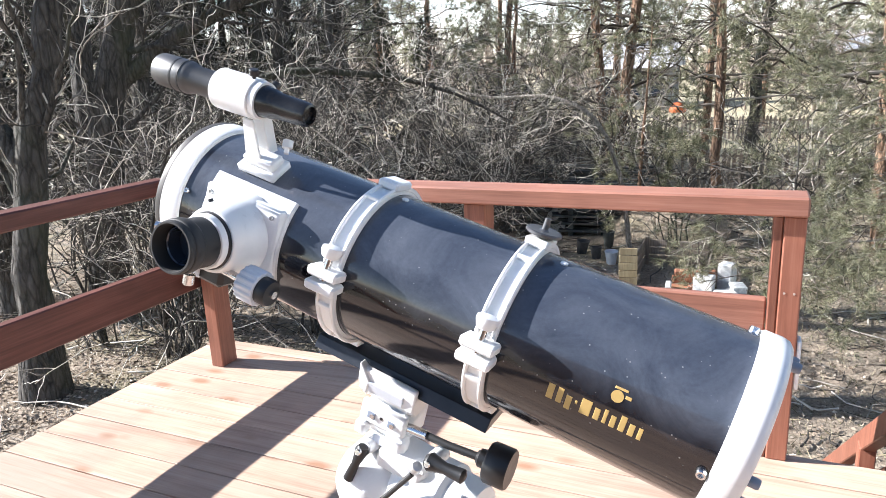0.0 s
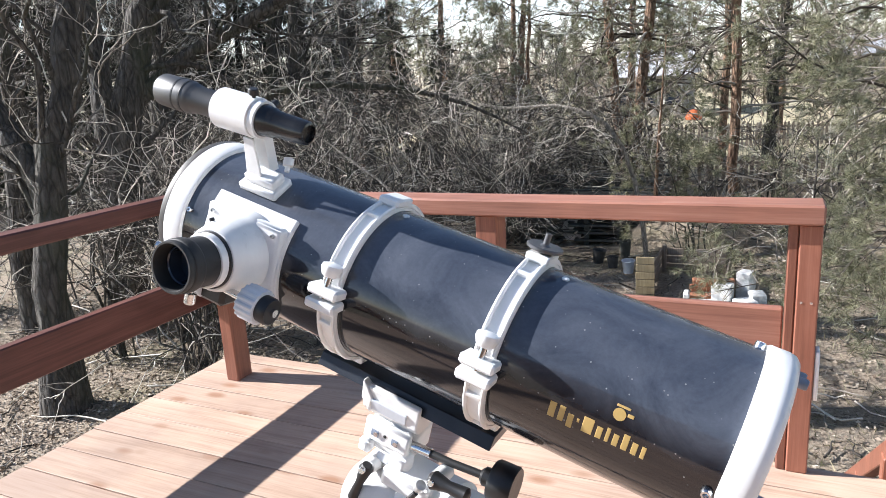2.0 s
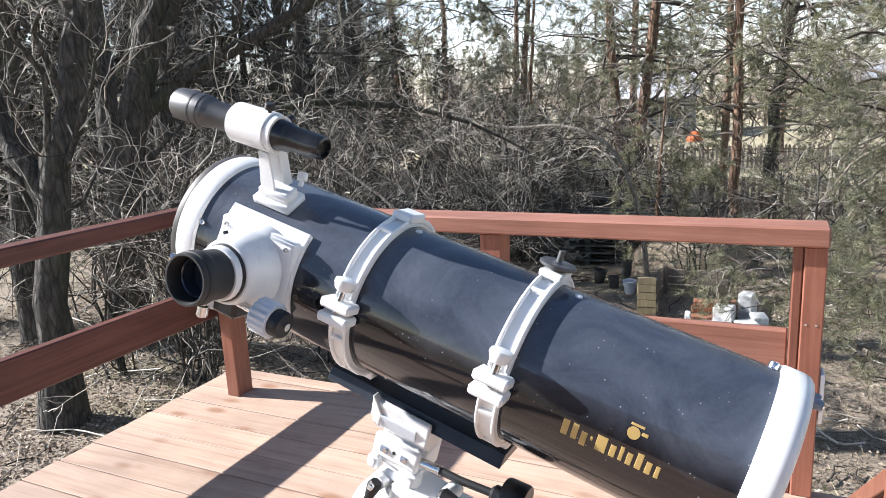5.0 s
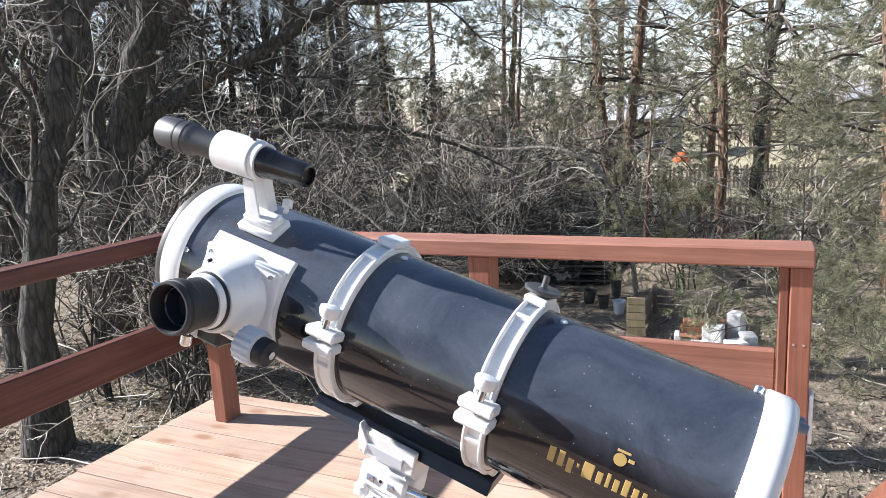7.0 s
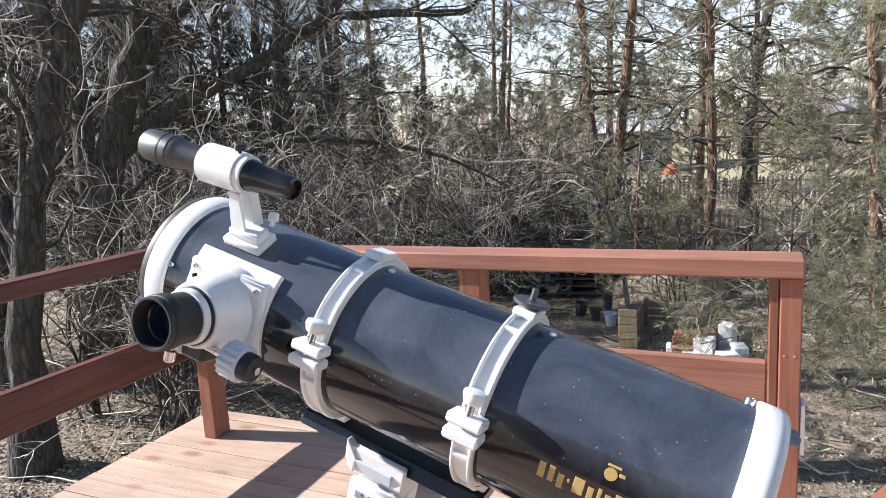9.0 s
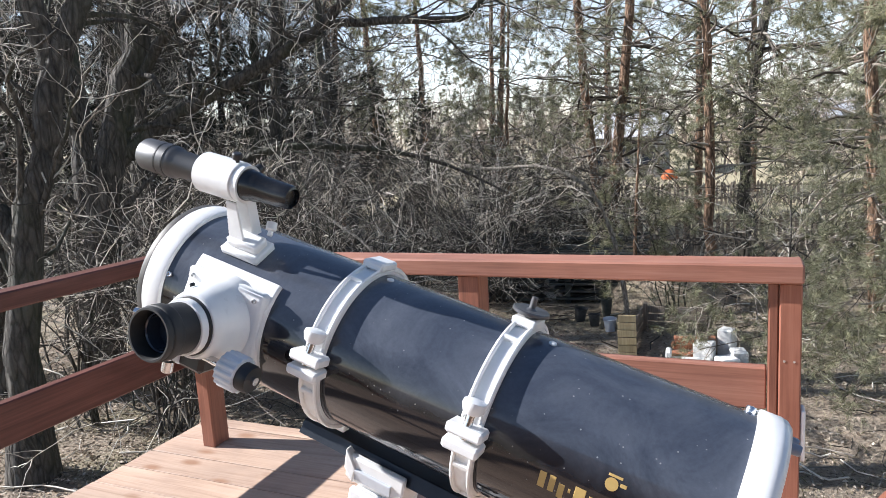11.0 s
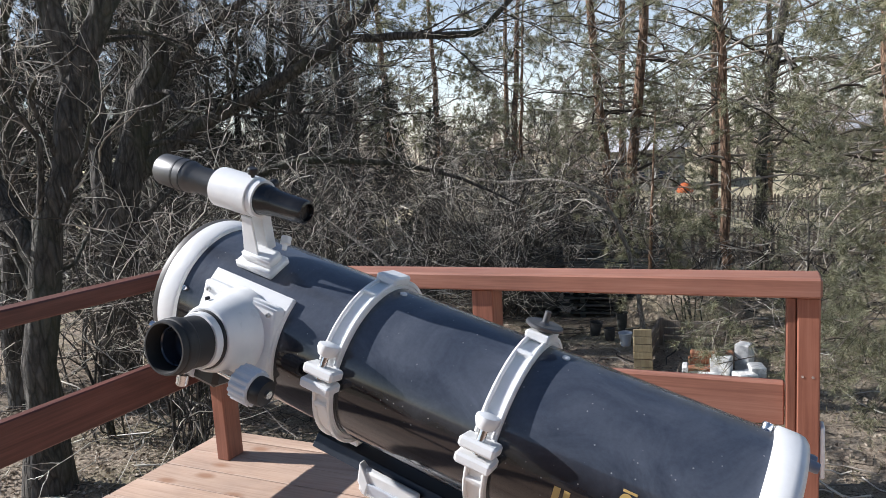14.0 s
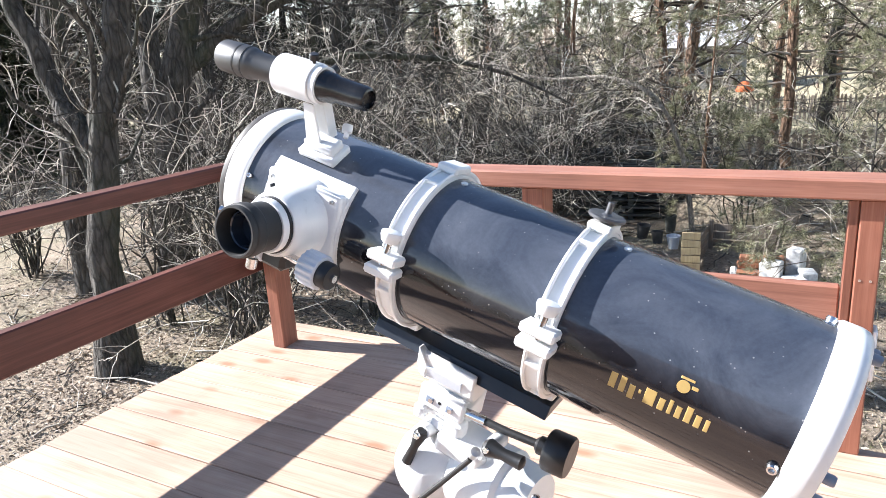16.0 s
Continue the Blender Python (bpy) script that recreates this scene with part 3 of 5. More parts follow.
def focuser(tele):
    FS, FT = 0.377, 84.0
    base = Geo()
    arc_band(base, FS - 0.058, FS + 0.060, 0.0905, 0.0965, FT - 37, FT + 31, 24)
    foc = part("focuser", base, M_WHITE, tele, "white rack focuser with black eyepiece holder")
    m = radial(FS, FT, 0.0)
    part("housing", Geo().lathe([(0.052, 0.085), (0.050, 0.097), (0.0475, 0.100), (0.0455, 0.108), (0.0390, 0.130), (0.0365, 0.139), (0.0345, 0.141), (0.0, 0.141)], m, 64), M_WHITE, foc)
    part("foot", Geo().box((0.112, 0.096, 0.016), m @ T(0, 0, 0.092), 0.006), M_WHITE, foc, bevel=0.002)
    part("collar", Geo().lathe([(0.0325, 0.138), (0.0325, 0.1435), (0.0315, 0.1445), (0.0, 0.1445)], m, 48), M_BLACKPL, foc)
    part("drawtube", Geo().lathe([(0.0308, 0.140), (0.0308, 0.1515), (0.0300, 0.153), (0.0, 0.153)], m, 48), M_WHITE, foc)
    part("eyepiece_holder", Geo().lathe([(0.0270, 0.151), (0.0276, 0.153), (0.0276, 0.174), (0.0292, 0.1755), (0.0298, 0.178), (0.0298, 0.187), (0.0290, 0.1885), (0.0282, 0.189), (0.0286, 0.191), (0.0286, 0.1945), (0.0276, 0.1965), (0.0256, 0.1965), (0.0246, 0.194), (0.0238, 0.168), (0.0238, 0.160), (0.0, 0.160)], m, 56), M_RUBBER, foc, "black ribbed eyepiece holder")
    part("inner_barrel", Geo().lathe([(0.0226, 0.164), (0.0226, 0.180), (0.0210, 0.1815), (0.0198, 0.180), (0.0192, 0.164), (0.0, 0.163)], m, 48), M_GLASS, foc)
    part("lock_screw", Geo().lathe([(0.0030, 0), (0.0030, 0.006), (0.0062, 0.007), (0.0062, 0.018), (0.0050, 0.0195), (0, 0.0195)], m @ T(-0.004, 0.0265, 0.166) @ pose(0, 0, 0, -90, 0, 0), 16), M_CHROME, foc)
    part("lock_screw", Geo().lathe([(0.0022, 0), (0.0022, 0.002), (0.0045, 0.003), (0.0045, 0.008), (0, 0.009)], m @ T(0.0275, -0.011, 0.182) @ pose(0, 0, 0, 0, 70, 0), 16), M_CHROME, foc)
    # focusing shaft and knobs, below the housing along the tube
    sh = Geo().lathe([(0.0045, -0.075), (0.0045, 0.075)], m @ T(-0.016, 0.031, 0.130) @ TX, 16)
    part("shaft", sh, M_CHROME, foc)
    part("shaft_block", Geo().box((0.050, 0.030, 0.030), m @ T(0.004, 0.038, 0.120), 0.005), M_BLACKPL, foc)
    for d in (-1, 1):
        kn = []
        for i in range(64):
            kn.append((0.0190 + (0.0014 if (i // 2) % 2 else 0.0), i * 2 * math.pi / 64))
        outline = [(r * math.cos(w), r * math.sin(w)) for r, w in kn]
        place = m @ T(-0.020 + d * 0.030, 0.031, 0.130) @ pose(0, 0, 0, 0, 90 * d, 0)
        k = part("focus_knob", Geo().prism(outline, 0.024, place), M_KNOB, foc, "ribbed silver-grey focus knob", 30, bevel=0.0012)
        part("knob_cap", Geo().lathe([(0.0155, 0.024), (0.0155, 0.034), (0.014, 0.037), (0, 0.037)], place, 32), M_BLACKPL, k, "black knob cap")
    for u, v in ((0.045, 0.038), (-0.045, 0.038), (0.045, -0.038), (-0.045, -0.038)):
        screw(foc, m @ T(u, v, 0.100), 0.0028, M_GREYBAND)
    for ang in (35, 80, 300, 340):
        screw(foc, m @ pose(0, 0, 0, 0, 0, ang) @ T(0.0425, 0, 0.125) @ pose(0, 0, 0, 0, 85, 0), 0.003)


def finder(tele):
    FY, FZ = FINDER_YZ
    FM = T(0.43, FY, FZ) @ pose(0, 0, 0, 0, 2.2, 0) @ T(-0.443, 0, 0) @ TX
    f = part("finder_scope", Geo().lathe([(0.0, 0.558), (0.0180, 0.558), (0.0192, 0.556), (0.0196, 0.530), (0.0196, 0.516), (0.0190, 0.512), (0.0178, 0.506), (0.0160, 0.503), (0.0160, 0.402), (0.0155, 0.398), (0.0155, 0.384), (0.0, 0.384)], FM, 56), M_FINDER, tele, "small black finder scope")
    for at in (0.514, 0.526):
        part("seam_ring", Geo().lathe([(0.0188, at), (0.0200, at + 0.0005), (0.0200, at + 0.0025), (0.0188, at + 0.003)], FM, 48, True), M_BLACKPL, f)
    part("eyepiece", Geo().lathe([(0.0, 0.412), (0.0182, 0.412), (0.0184, 0.398), (0.0170, 0.394), (0.0166, 0.386), (0.0146, 0.382), (0.0140, 0.352), (0.0132, 0.341), (0.0124, 0.338), (0.0100, 0.337), (0.0088, 0.342), (0.0, 0.342)], FM, 40), M_EYEPIECE, f, "glossy black finder eyepiece")
    part("objective_lens", Geo().lathe([(0.0, 0.5595), (0.012, 0.559), (0.0172, 0.5583), (0.0172, 0.556), (0.0, 0.556)], FM, 32), M_GLASS, f)
    br = part("finder_bracket", Geo().lathe([(0.0165, 0.4085), (0.0222, 0.4085), (0.0232, 0.4095), (0.0232, 0.4625), (0.0222, 0.4635), (0.0165, 0.4635)], FM, 48, True), M_WHITE, tele, "white bracket holding the finder")
    # thin raised lip on the rear side that carries the screws
    part("bracket_lip", Geo().lathe([(0.0185, 0.400), (0.0215, 0.400), (0.0215, 0.408), (0.0185, 0.408)], FM, 48, True), M_WHITE, br)
    foot = radial(0.392, 29, 0.0905)
    part("bracket_foot", Geo().box((0.056, 0.036, 0.012), foot @ T(0, 0, 0.004), 0.003), M_WHITE, br, bevel=0.002)
    part("bracket_shoe", Geo().box((0.046, 0.024, 0.014), foot @ T(-0.002, 0, 0.015), 0.004), M_WHITE, br, bevel=0.002)
    top = Vector((0.404, FY, FZ - 0.020))
    low = foot @ Vector((0.006, 0, 0.020))
    for off in (-0.008, 0.008):
        d = Vector((0, math.cos(radians(22)), -math.sin(radians(22)))) * off
        part("stalk", Geo().prism([(-0.011, 0), (0.011, 0), (0.006, 1), (-0.009, 1)], 0.003, stalk_frame(low + d, top + d)), M_WHITE, br, bevel=0.0008)
    part("stalk_web", Geo().prism([(-0.010, 0), (-0.006, 0), (-0.004, 1), (-0.008, 1)], 0.016, stalk_frame(low - Vector((0, 0.008, 0)), top - Vector((0, 0.008, 0)))), M_WHITE, br)
    for s, th in ((0.402, 12), (0.398, -62)):
        w = Vector((0, math.sin(radians(th)), math.cos(radians(th))))
        p = Vector((s, FY, FZ)) + w * 0.0215
        part("adjusting_screw", Geo().lathe([(0.0022, 0), (0.0022, 0.006), (0.0055, 0.0065), (0.0055, 0.0125), (0.0045, 0.0135), (0, 0.0135)], along(p, p + w)[0], 16), M_BLACKPL, br)
    part("release_screw", Geo().lathe([(0.003, 0), (0.003, 0.006), (0.0062, 0.007), (0.0062, 0.016), (0, 0.017)], foot @ T(-0.026, -0.014, 0.022) @ pose(0, 0, 0, 60, 0, 20), 14), M_WHITE, br)


def stalk_frame(p, q):
    """x along the tube, y from p to q (unit stretched), z across."""
    y = q - p
    x = Vector((1, 0, 0))
    z = x.cross(y).normalized()
    m = Matrix((x, y, z)).transposed().to_4x4()
    m.translation = p
    return m


def emblem(tele):
    """Gold mark and a row of gold bars where the maker's name is printed."""
    s = -0.0150
    for wdt, hgt, dz in ((0.0088, 0.0165, 0), (0.0080, 0.0165, 0), (0.0080, 0.0150, 2.2), (0.0045, 0.004, -0.5), (0.0125, 0.0165, 0), (0.0078, 0.0125, 1), (0.0058, 0.0150, 0), (0.0074, 0.0125, 1), (0.0080, 0.0165, -0.4), (0.0076, 0.0125, 1), (0.0062, 0.0125, 1)):
        half = math.degrees(hgt / 2 / R_TUBE)
        part("printed_bar", arc_band(Geo(), s - wdt, s, R_TUBE - 0.0005, R_TUBE + 0.0004, 91.6 + dz - half, 91.6 + dz + half, 6), M_GOLD, tele, "gold printed bar")
        s -= wdt + 0.0013
    e = Geo()
    e.lathe([(0.0060, -0.0006), (0.0060, 0.0004), (0, 0.0004)], radial(-0.079, 76.5, R_TUBE), 20)
    arc_band(e, -0.0930, -0.0850, R_TUBE - 0.0005, R_TUBE + 0.0004, 74.0, 76.0, 3)
    arc_band(e, -0.0880, -0.0730, R_TUBE - 0.0005, R_TUBE + 0.0004, 70.8, 72.2, 4)
    part("round_mark", e, M_GOLD, tele, "small gold round mark")


FINDER_YZ = (0.065, 0.161)
telescope = build_telescope()


# ---- mount and tripod ----
def build_mount():
    mt = thing("telescope_mount", Matrix.Translation((-0.215, 0.925, 0.0)), "white equatorial mount head on a tripod under the telescope", "telescope mount")
    inv = mt.matrix_world.inverted() @ TELE

    def P(s, y, z):
        return inv @ Vector((s, y, z))

    fr = inv @ T(0, 0, 0)
    swap = Matrix(((0, 0, 1, 0), (1, 0, 0, 0), (0, 1, 0, 0), (0, 0, 0, 1)))
    saddle = part("saddle", Geo().prism([(-0.036, -0.122), (-0.036, -0.150), (-0.028, -0.158), (0.026, -0.158), (0.036, -0.146), (0.038, -0.117), (0.031, -0.114), (0.029, -0.1285), (-0.031, -0.1285)], 0.078, fr @ T(0.135, 0, 0) @ swap), M_WHITE, mt, "white cast saddle clamp", bevel=0.003)
    part("saddle_tip", Geo().prism([(0.200, -0.150), (0.214, -0.134), (0.216, -0.110), (0.208, -0.116), (0.198, -0.130)], 0.012, fr @ T(0, 0.040, 0) @ pose(0, 0, 0, 90, 0, 0)), M_WHITE, saddle, bevel=0.002)
    # shade in the white saddle's hollow, put on as a blue-grey plate
    part("recess", Geo().box((0.052, 0.004, 0.016), fr @ T(0.176, 0.0365, -0.138) @ pose(0, 0, 0, -14, 0, 0), 0.0015), M_KNOB, saddle, "blue-grey plate painting shade into the saddle recess")
    part("dec_body", Geo().box((0.066, 0.066, 0.056), fr @ T(0.170, 0.002, -0.180), 0.012), M_WHITE, mt, "white declination housing", bevel=0.004)
    part("face_plate", Geo().box((0.064, 0.010, 0.030), fr @ T(0.170, 0.036, -0.170), 0.004), M_WHITE, mt, bevel=0.002)
    for s, w in ((0.185, 0.011), (0.157, 0.009)):
        part("slot", Geo().box((w, 0.003, 0.009), fr @ T(s, 0.0405, -0.172), 0.001), M_BLUEGREY, mt)
        part("slot_bolt", Geo().lathe([(0.0032, 0), (0.0032, 0.002), (0, 0.002)], fr @ T(s - 0.002, 0.0415, -0.172) @ pose(0, 0, 0, -90, 0, 0), 10), M_CHROME, mt)
    part("pin_hole", Geo().lathe([(0.0022, 0), (0.0022, 0.001), (0, 0.001)], fr @ T(0.171, 0.0405, -0.170) @ pose(0, 0, 0, -90, 0, 0), 10), M_BLACKPL, mt)
    part("worm_cover", Geo().box((0.018, 0.018, 0.020), fr @ T(0.196, 0.036, -0.196), 0.005), M_WHITE, mt, bevel=0.002)
    part("worm_cover", Geo().box((0.028, 0.024, 0.026), fr @ T(0.146, 0.034, -0.196), 0.006), M_WHITE, mt, bevel=0.002)
    part("label_plate", Geo().box((0.016, 0.003, 0.012), fr @ T(0.170, 0.0375, -0.203), 0.001), M_KNOB, mt)
    # slow-motion cable with knob
    a, b = P(0.142, 0.030, -0.172), P(0.112, 0.030, -0.1685)
    cab = part("slow_motion_shaft", Geo().pipe([a, b], 0.0062, 16), M_CHROME, mt, "chrome slow-motion shaft")
    part("flexible_cable", Geo().pipe([b, P(0.084, 0.030, -0.1665), P(0.044, 0.030, -0.1605)], 0.0048, 12), M_CABLE, cab)
    m, n = along(P(0.046, 0.030, -0.1605), P(0.002, 0.030, -0.156))
    part("cable_knob", Geo().lathe([(0.007, 0), (0.011, 0.004), (0.011, 0.012), (0.0225, 0.014), (0.0245, 0.017), (0.0245, 0.040), (0.0230, 0.0425), (0, 0.0425)], m, 28), M_BLACKPL, cab, "black cable knob")
    # polar axis housing below
    m, n = along(P(0.178, -0.045, -0.292), P(0.160, 0.066, -0.262))
    part("polar_housing", Geo().lathe([(0.030, -0.01), (0.046, 0.0), (0.051, 0.012), (0.052, 0.070), (0.049, 0.088), (0.040, 0.104), (0.024, 0.113), (0, 0.116)], m, 48), M_WHITE, mt, "white rounded polar axis housing")
    m, n = along(P(0.135, 0.012, -0.262), P(0.015, 0.030, -0.240))
    part("side_housing", Geo().lathe([(0.034, 0.0), (0.048, 0.010), (0.050, 0.024), (0.050, 0.074), (0.044, 0.080), (0.043, 0.104), (0.038, 0.116), (0, 0.118)], m, 44), M_WHITE, mt, "white worm gear housing")
    part("bridge", Geo().box((0.070, 0.060, 0.030), fr @ T(0.128, 0.024, -0.216), 0.010), M_WHITE, mt, bevel=0.003)
    part("yoke", Geo().box((0.12, 0.10, 0.12), Matrix.Translation(P(0.125, 0.0, -0.345)), 0.02), M_WHITE, mt, bevel=0.006)
    for s, z_ in ((0.020, -0.205), (0.012, -0.216), (0.024, -0.222)):
        part("cap_bolt", Geo().lathe([(0.005, 0), (0.005, 0.007), (0.003, 0.009), (0, 0.009)], fr @ T(s, 0.060, z_) @ pose(0, 0, 0, -60, 0, 0), 14), M_CHROME, mt)
    # clamp levers
    for (s, y_, z_), (ds, dz), r in (((0.178, 0.060, -0.210), (0.008, -0.046), 0.009), ((0.090, 0.058, -0.177), (-0.043, 0.007), 0.0115)):
        p = P(s, y_, z_)
        q = P(s + ds, y_ + 0.004, z_ + dz)
        lev = part("clamp_lever", Geo().pipe([p - (q - p) * 0.12, p, p.lerp(q, 0.45), q, q + (q - p) * 0.06], [r * 0.7, r, r * 0.6, r * 0.75, r * 0.4], 14), M_BLACKPL, mt, "black clamp lever")
        part("lever_screw", Geo().lathe([(0.0042, 0), (0.0042, 0.011), (0.003, 0.0125), (0, 0.0125)], along(p, p + (P(s, y_ + 0.1, z_ + 0.03) - P(s, y_, z_)))[0], 14), M_CHROME, lev)
        part("lever_boss", Geo().lathe([(0.010, 0), (0.009, 0.03)], along(P(s, y_ - 0.034, z_ - 0.008), p)[0], 16), M_WHITE, lev)
    part("setting_rod", Geo().pipe([P(0.104, 0.070, -0.196), P(0.128, 0.074, -0.243), P(0.160, 0.076, -0.304)], 0.0034, 10), M_CABLE, mt, "thin dark setting rod")
    part("rod_joint", Geo().lathe([(0.006, 0), (0.007, 0.004), (0.006, 0.012), (0, 0.013)], along(P(0.104, 0.066, -0.192), P(0.100, 0.070, -0.182))[0], 14), M_GREYBAND, mt)
    # pier and tripod
    part("azimuth_base", Geo().lathe([(0.055, 0.58), (0.058, 0.60), (0.058, 0.66), (0.045, 0.70), (0, 0.70)], Matrix(), 40), M_WHITE, mt)
    part("tripod_hub", Geo().lathe([(0.05, 0.53), (0.065, 0.54), (0.065, 0.58), (0.055, 0.585), (0, 0.585)], Matrix(), 32), M_BLACKPL, mt)
    for k in range(3):
        w = radians(80 + 120 * k)
        d = Vector((math.cos(w), math.sin(w), 0))
        leg = part("leg", Geo().pipe([d * 0.05 + Vector((0, 0, 0.56)), d * 0.33 + Vector((0, 0, 0.012))], [0.018, 0.015], 14), M_GREYBAND, mt, "steel tripod leg")
        part("foot", Geo().lathe([(0.017, 0.0), (0.019, 0.004), (0.017, 0.028), (0, 0.03)], Matrix.Translation(d * 0.333), 14), M_RUBBER, leg)
    return mt


build_mount()

# white board on the side of the end post
wb = part("white_bracket", Geo().box((0.014, 0.06, 0.165), T(0.376, 2.535, 0.338), 0.003), M_WHITE, None, bevel=0.002)
tagged(wb, "small white painted plate fixed to the end post", "plate")


def stair_rail():
    st = thing("stair_rail", T(0.70, 0, 0), "stained timber stair handrail running down to the ground", "stair rail", "", "structure")
    slope = -0.71

    def beam(z0, name, hgt):
        p, q = Vector((0, 2.62, z0)), Vector((0, 4.55, z0 + slope * 1.93))
        m, n = along(p, q)
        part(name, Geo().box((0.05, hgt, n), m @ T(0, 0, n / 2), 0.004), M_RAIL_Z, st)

    beam(0.165, "handrail", 0.085)
    beam(-0.075, "stringer", 0.10)
    for yy in (3.17, 3.85, 4.5):
        zt = 0.145 + slope * (yy - 2.62)
        part("post", Geo().box((0.06, 0.07, max(zt - GROUND_Z, 0.2)), T(0, yy, (zt + GROUND_Z) / 2), 0.004), M_RAIL_Z, st)


stair_rail()


# ---- plants: fast builders for many thin tubes and needles ----
RNG = np.random.default_rng(5)


def unit(a):
    return a / np.maximum(np.linalg.norm(a, axis=-1, keepdims=True), 1e-9)


def fast_mesh(name, verts, faces, mat, smooth=True):
    """A mesh from arrays of vertices and of equal-sided faces."""
    me = bpy.data.meshes.new(name)
    k = faces.shape[1]
    me.vertices.add(len(verts))
    me.vertices.foreach_set("co", np.asarray(verts, np.float32).ravel())
    me.loops.add(faces.size)
    me.loops.foreach_set("vertex_index", faces.astype(np.int32).ravel())
    me.polygons.add(len(faces))
    me.polygons.foreach_set("loop_start", np.arange(0, faces.size, k, dtype=np.int32))
    me.polygons.foreach_set("use_smooth", np.full(len(faces), smooth))
    me.materials.append(mat)
    me.update(calc_edges=True)
    me.validate()
    return me


def fast_part(name, vf, mat, parent=None, label="", smooth=True):
    verts = np.concatenate([v for v, _ in vf])
    steps = np.cumsum([0] + [len(v) for v, _ in vf[:-1]])
    faces = np.concatenate([f + s for (_, f), s in zip(vf, steps)])
    ob = new(name, fast_mesh(name, verts, faces, mat, smooth))
    ob.parent = parent
    if label:
        ob["label"] = label
    return ob


def tubes(P, R, sides=3):
    """Tubes along N rows of K points; returns vertices and quads."""
    n, k, _ = P.shape
    tan = unit(np.gradient(P, axis=1))
    ref = unit(RNG.normal(size=(n, 1, 3)))
    U = unit(np.cross(tan, ref))
    V = np.cross(tan, U)
    ang = np.arange(sides) * 2 * np.pi / sides
    ring = P[:, :, None] + R[:, :, None, None] * (np.cos(ang)[:, None] * U[:, :, None] + np.sin(ang)[:, None] * V[:, :, None])
    i = np.arange(n)[:, None, None] * k * sides
    j = np.arange(k - 1)[None, :, None] * sides
    s = np.arange(sides)[None, None]
    t = (s + 1) % sides
    quads = np.stack([i + j + s, i + j + t, i + j + sides + t, i + j + sides + s], -1).reshape(-1, 4)
    return ring.reshape(-1, 3), quads


def spawn(P, R, count, length, angle, bend=0.25, lift=0.0, keep=0.6, lo=0.25, k=5, thin=0.0025, weight=None):
    """Grows count side shoots from rows of parents."""
    n, kp, _ = P.shape
    w = np.linalg.norm(P[:, -1] - P[:, 0], axis=-1) if weight is None else weight
    who = RNG.choice(n, count, p=w / w.sum())
    u = RNG.uniform(lo, 0.99, count) * (kp - 1)
    a = np.minimum(u.astype(int), kp - 2)
    f = (u - a)[:, None]
    base = P[who, a] * (1 - f) + P[who, a + 1] * f
    rad = R[who, a] * (1 - f[:, 0]) + R[who, a + 1] * f[:, 0]
    tan = unit(P[who, a + 1] - P[who, a])
    side = RNG.normal(size=(count, 3))
    side = unit(side - (side * tan).sum(-1, keepdims=True) * tan)
    ang = np.radians(RNG.uniform(*angle, count))[:, None]
    d = tan * np.cos(ang) + side * np.sin(ang)
    size = RNG.uniform(*length, count) * (1.15 - 0.5 * u / (kp - 1))
    out = np.zeros((count, k, 3))
    out[:, 0] = base
    for i in range(1, k):
        d = unit(d + RNG.normal(size=(count, 3)) * bend + np.array([0, 0, lift]))
        out[:, i] = out[:, i - 1] + d * (size / (k - 1))[:, None]
    r = np.maximum(rad * keep, thin)[:, None] * np.linspace(1, 0.25, k)[None]
    return out, np.maximum(r, thin * 0.45)


def polyline(pts, radii, k=15):
    """One row of k points through the given ones, with small bends."""
    pts, radii = np.array(pts, float), np.array(radii, float)
    t = np.linspace(0, len(pts) - 1, k)
    i = np.minimum(t.astype(int), len(pts) - 2)
    f = (t - i)[:, None]
    p = pts[i] * (1 - f) + pts[i + 1] * f
    for _ in range(2):
        p[1:-1] = 0.5 * p[1:-1] + 0.25 * (p[:-2] + p[2:])
    p[1:-1] += RNG.normal(size=(k - 2, 3)) * 0.20 * radii.mean()
    return p[None], np.interp(t, range(len(radii)), radii)[None]


def bare_tree(name, lines, label, counts=(26, 260, 1500), sizes=((1.2, 2.6), (0.6, 1.4), (0.25, 0.7)), lift=0.04, category="tree", lo=0.3, thin=0.0036, group="", weights=None, skin=None):
    """A leafless tree: trunk and limbs, then three orders of side shoots."""
    x, y, z = lines[0][0][0]
    root = thing(name, T(x, y, z), label, category, group)
    loc = np.array([x, y, z])
    big = [polyline(np.array(p) - loc, r) for p, r in lines]
    trunk = [tubes(p, r, 14) for p, r in big[:1]] + [tubes(p, r, 10) for p, r in big[1:]]
    P = np.concatenate([p for p, _ in big])
    R = np.concatenate([r for _, r in big])
    vf, cur = [], (P, R)
    for o, (c, sz, ang, bend, k, kp) in enumerate(zip(counts, sizes, ((25, 75), (25, 80), (20, 85)), (0.26, 0.28, 0.30), (9, 7, 6), (0.26, 0.36, 0.6))):
        cur = spawn(*cur, c, sz, ang, bend, lift, kp, lo, k, thin * (2.2, 1.3, 1.0)[o], np.array(weights) if weights and o == 0 else None)
        if o == 0 and skin is None:
            trunk.append(tubes(*cur, 6))
        else:
            vf.append(tubes(*cur, 3))
    fast_part("trunk", trunk, skin or M_BARK, root)
    fast_part("crown", vf, M_TWIG, root, "tangle of bare grey branches")
    return root


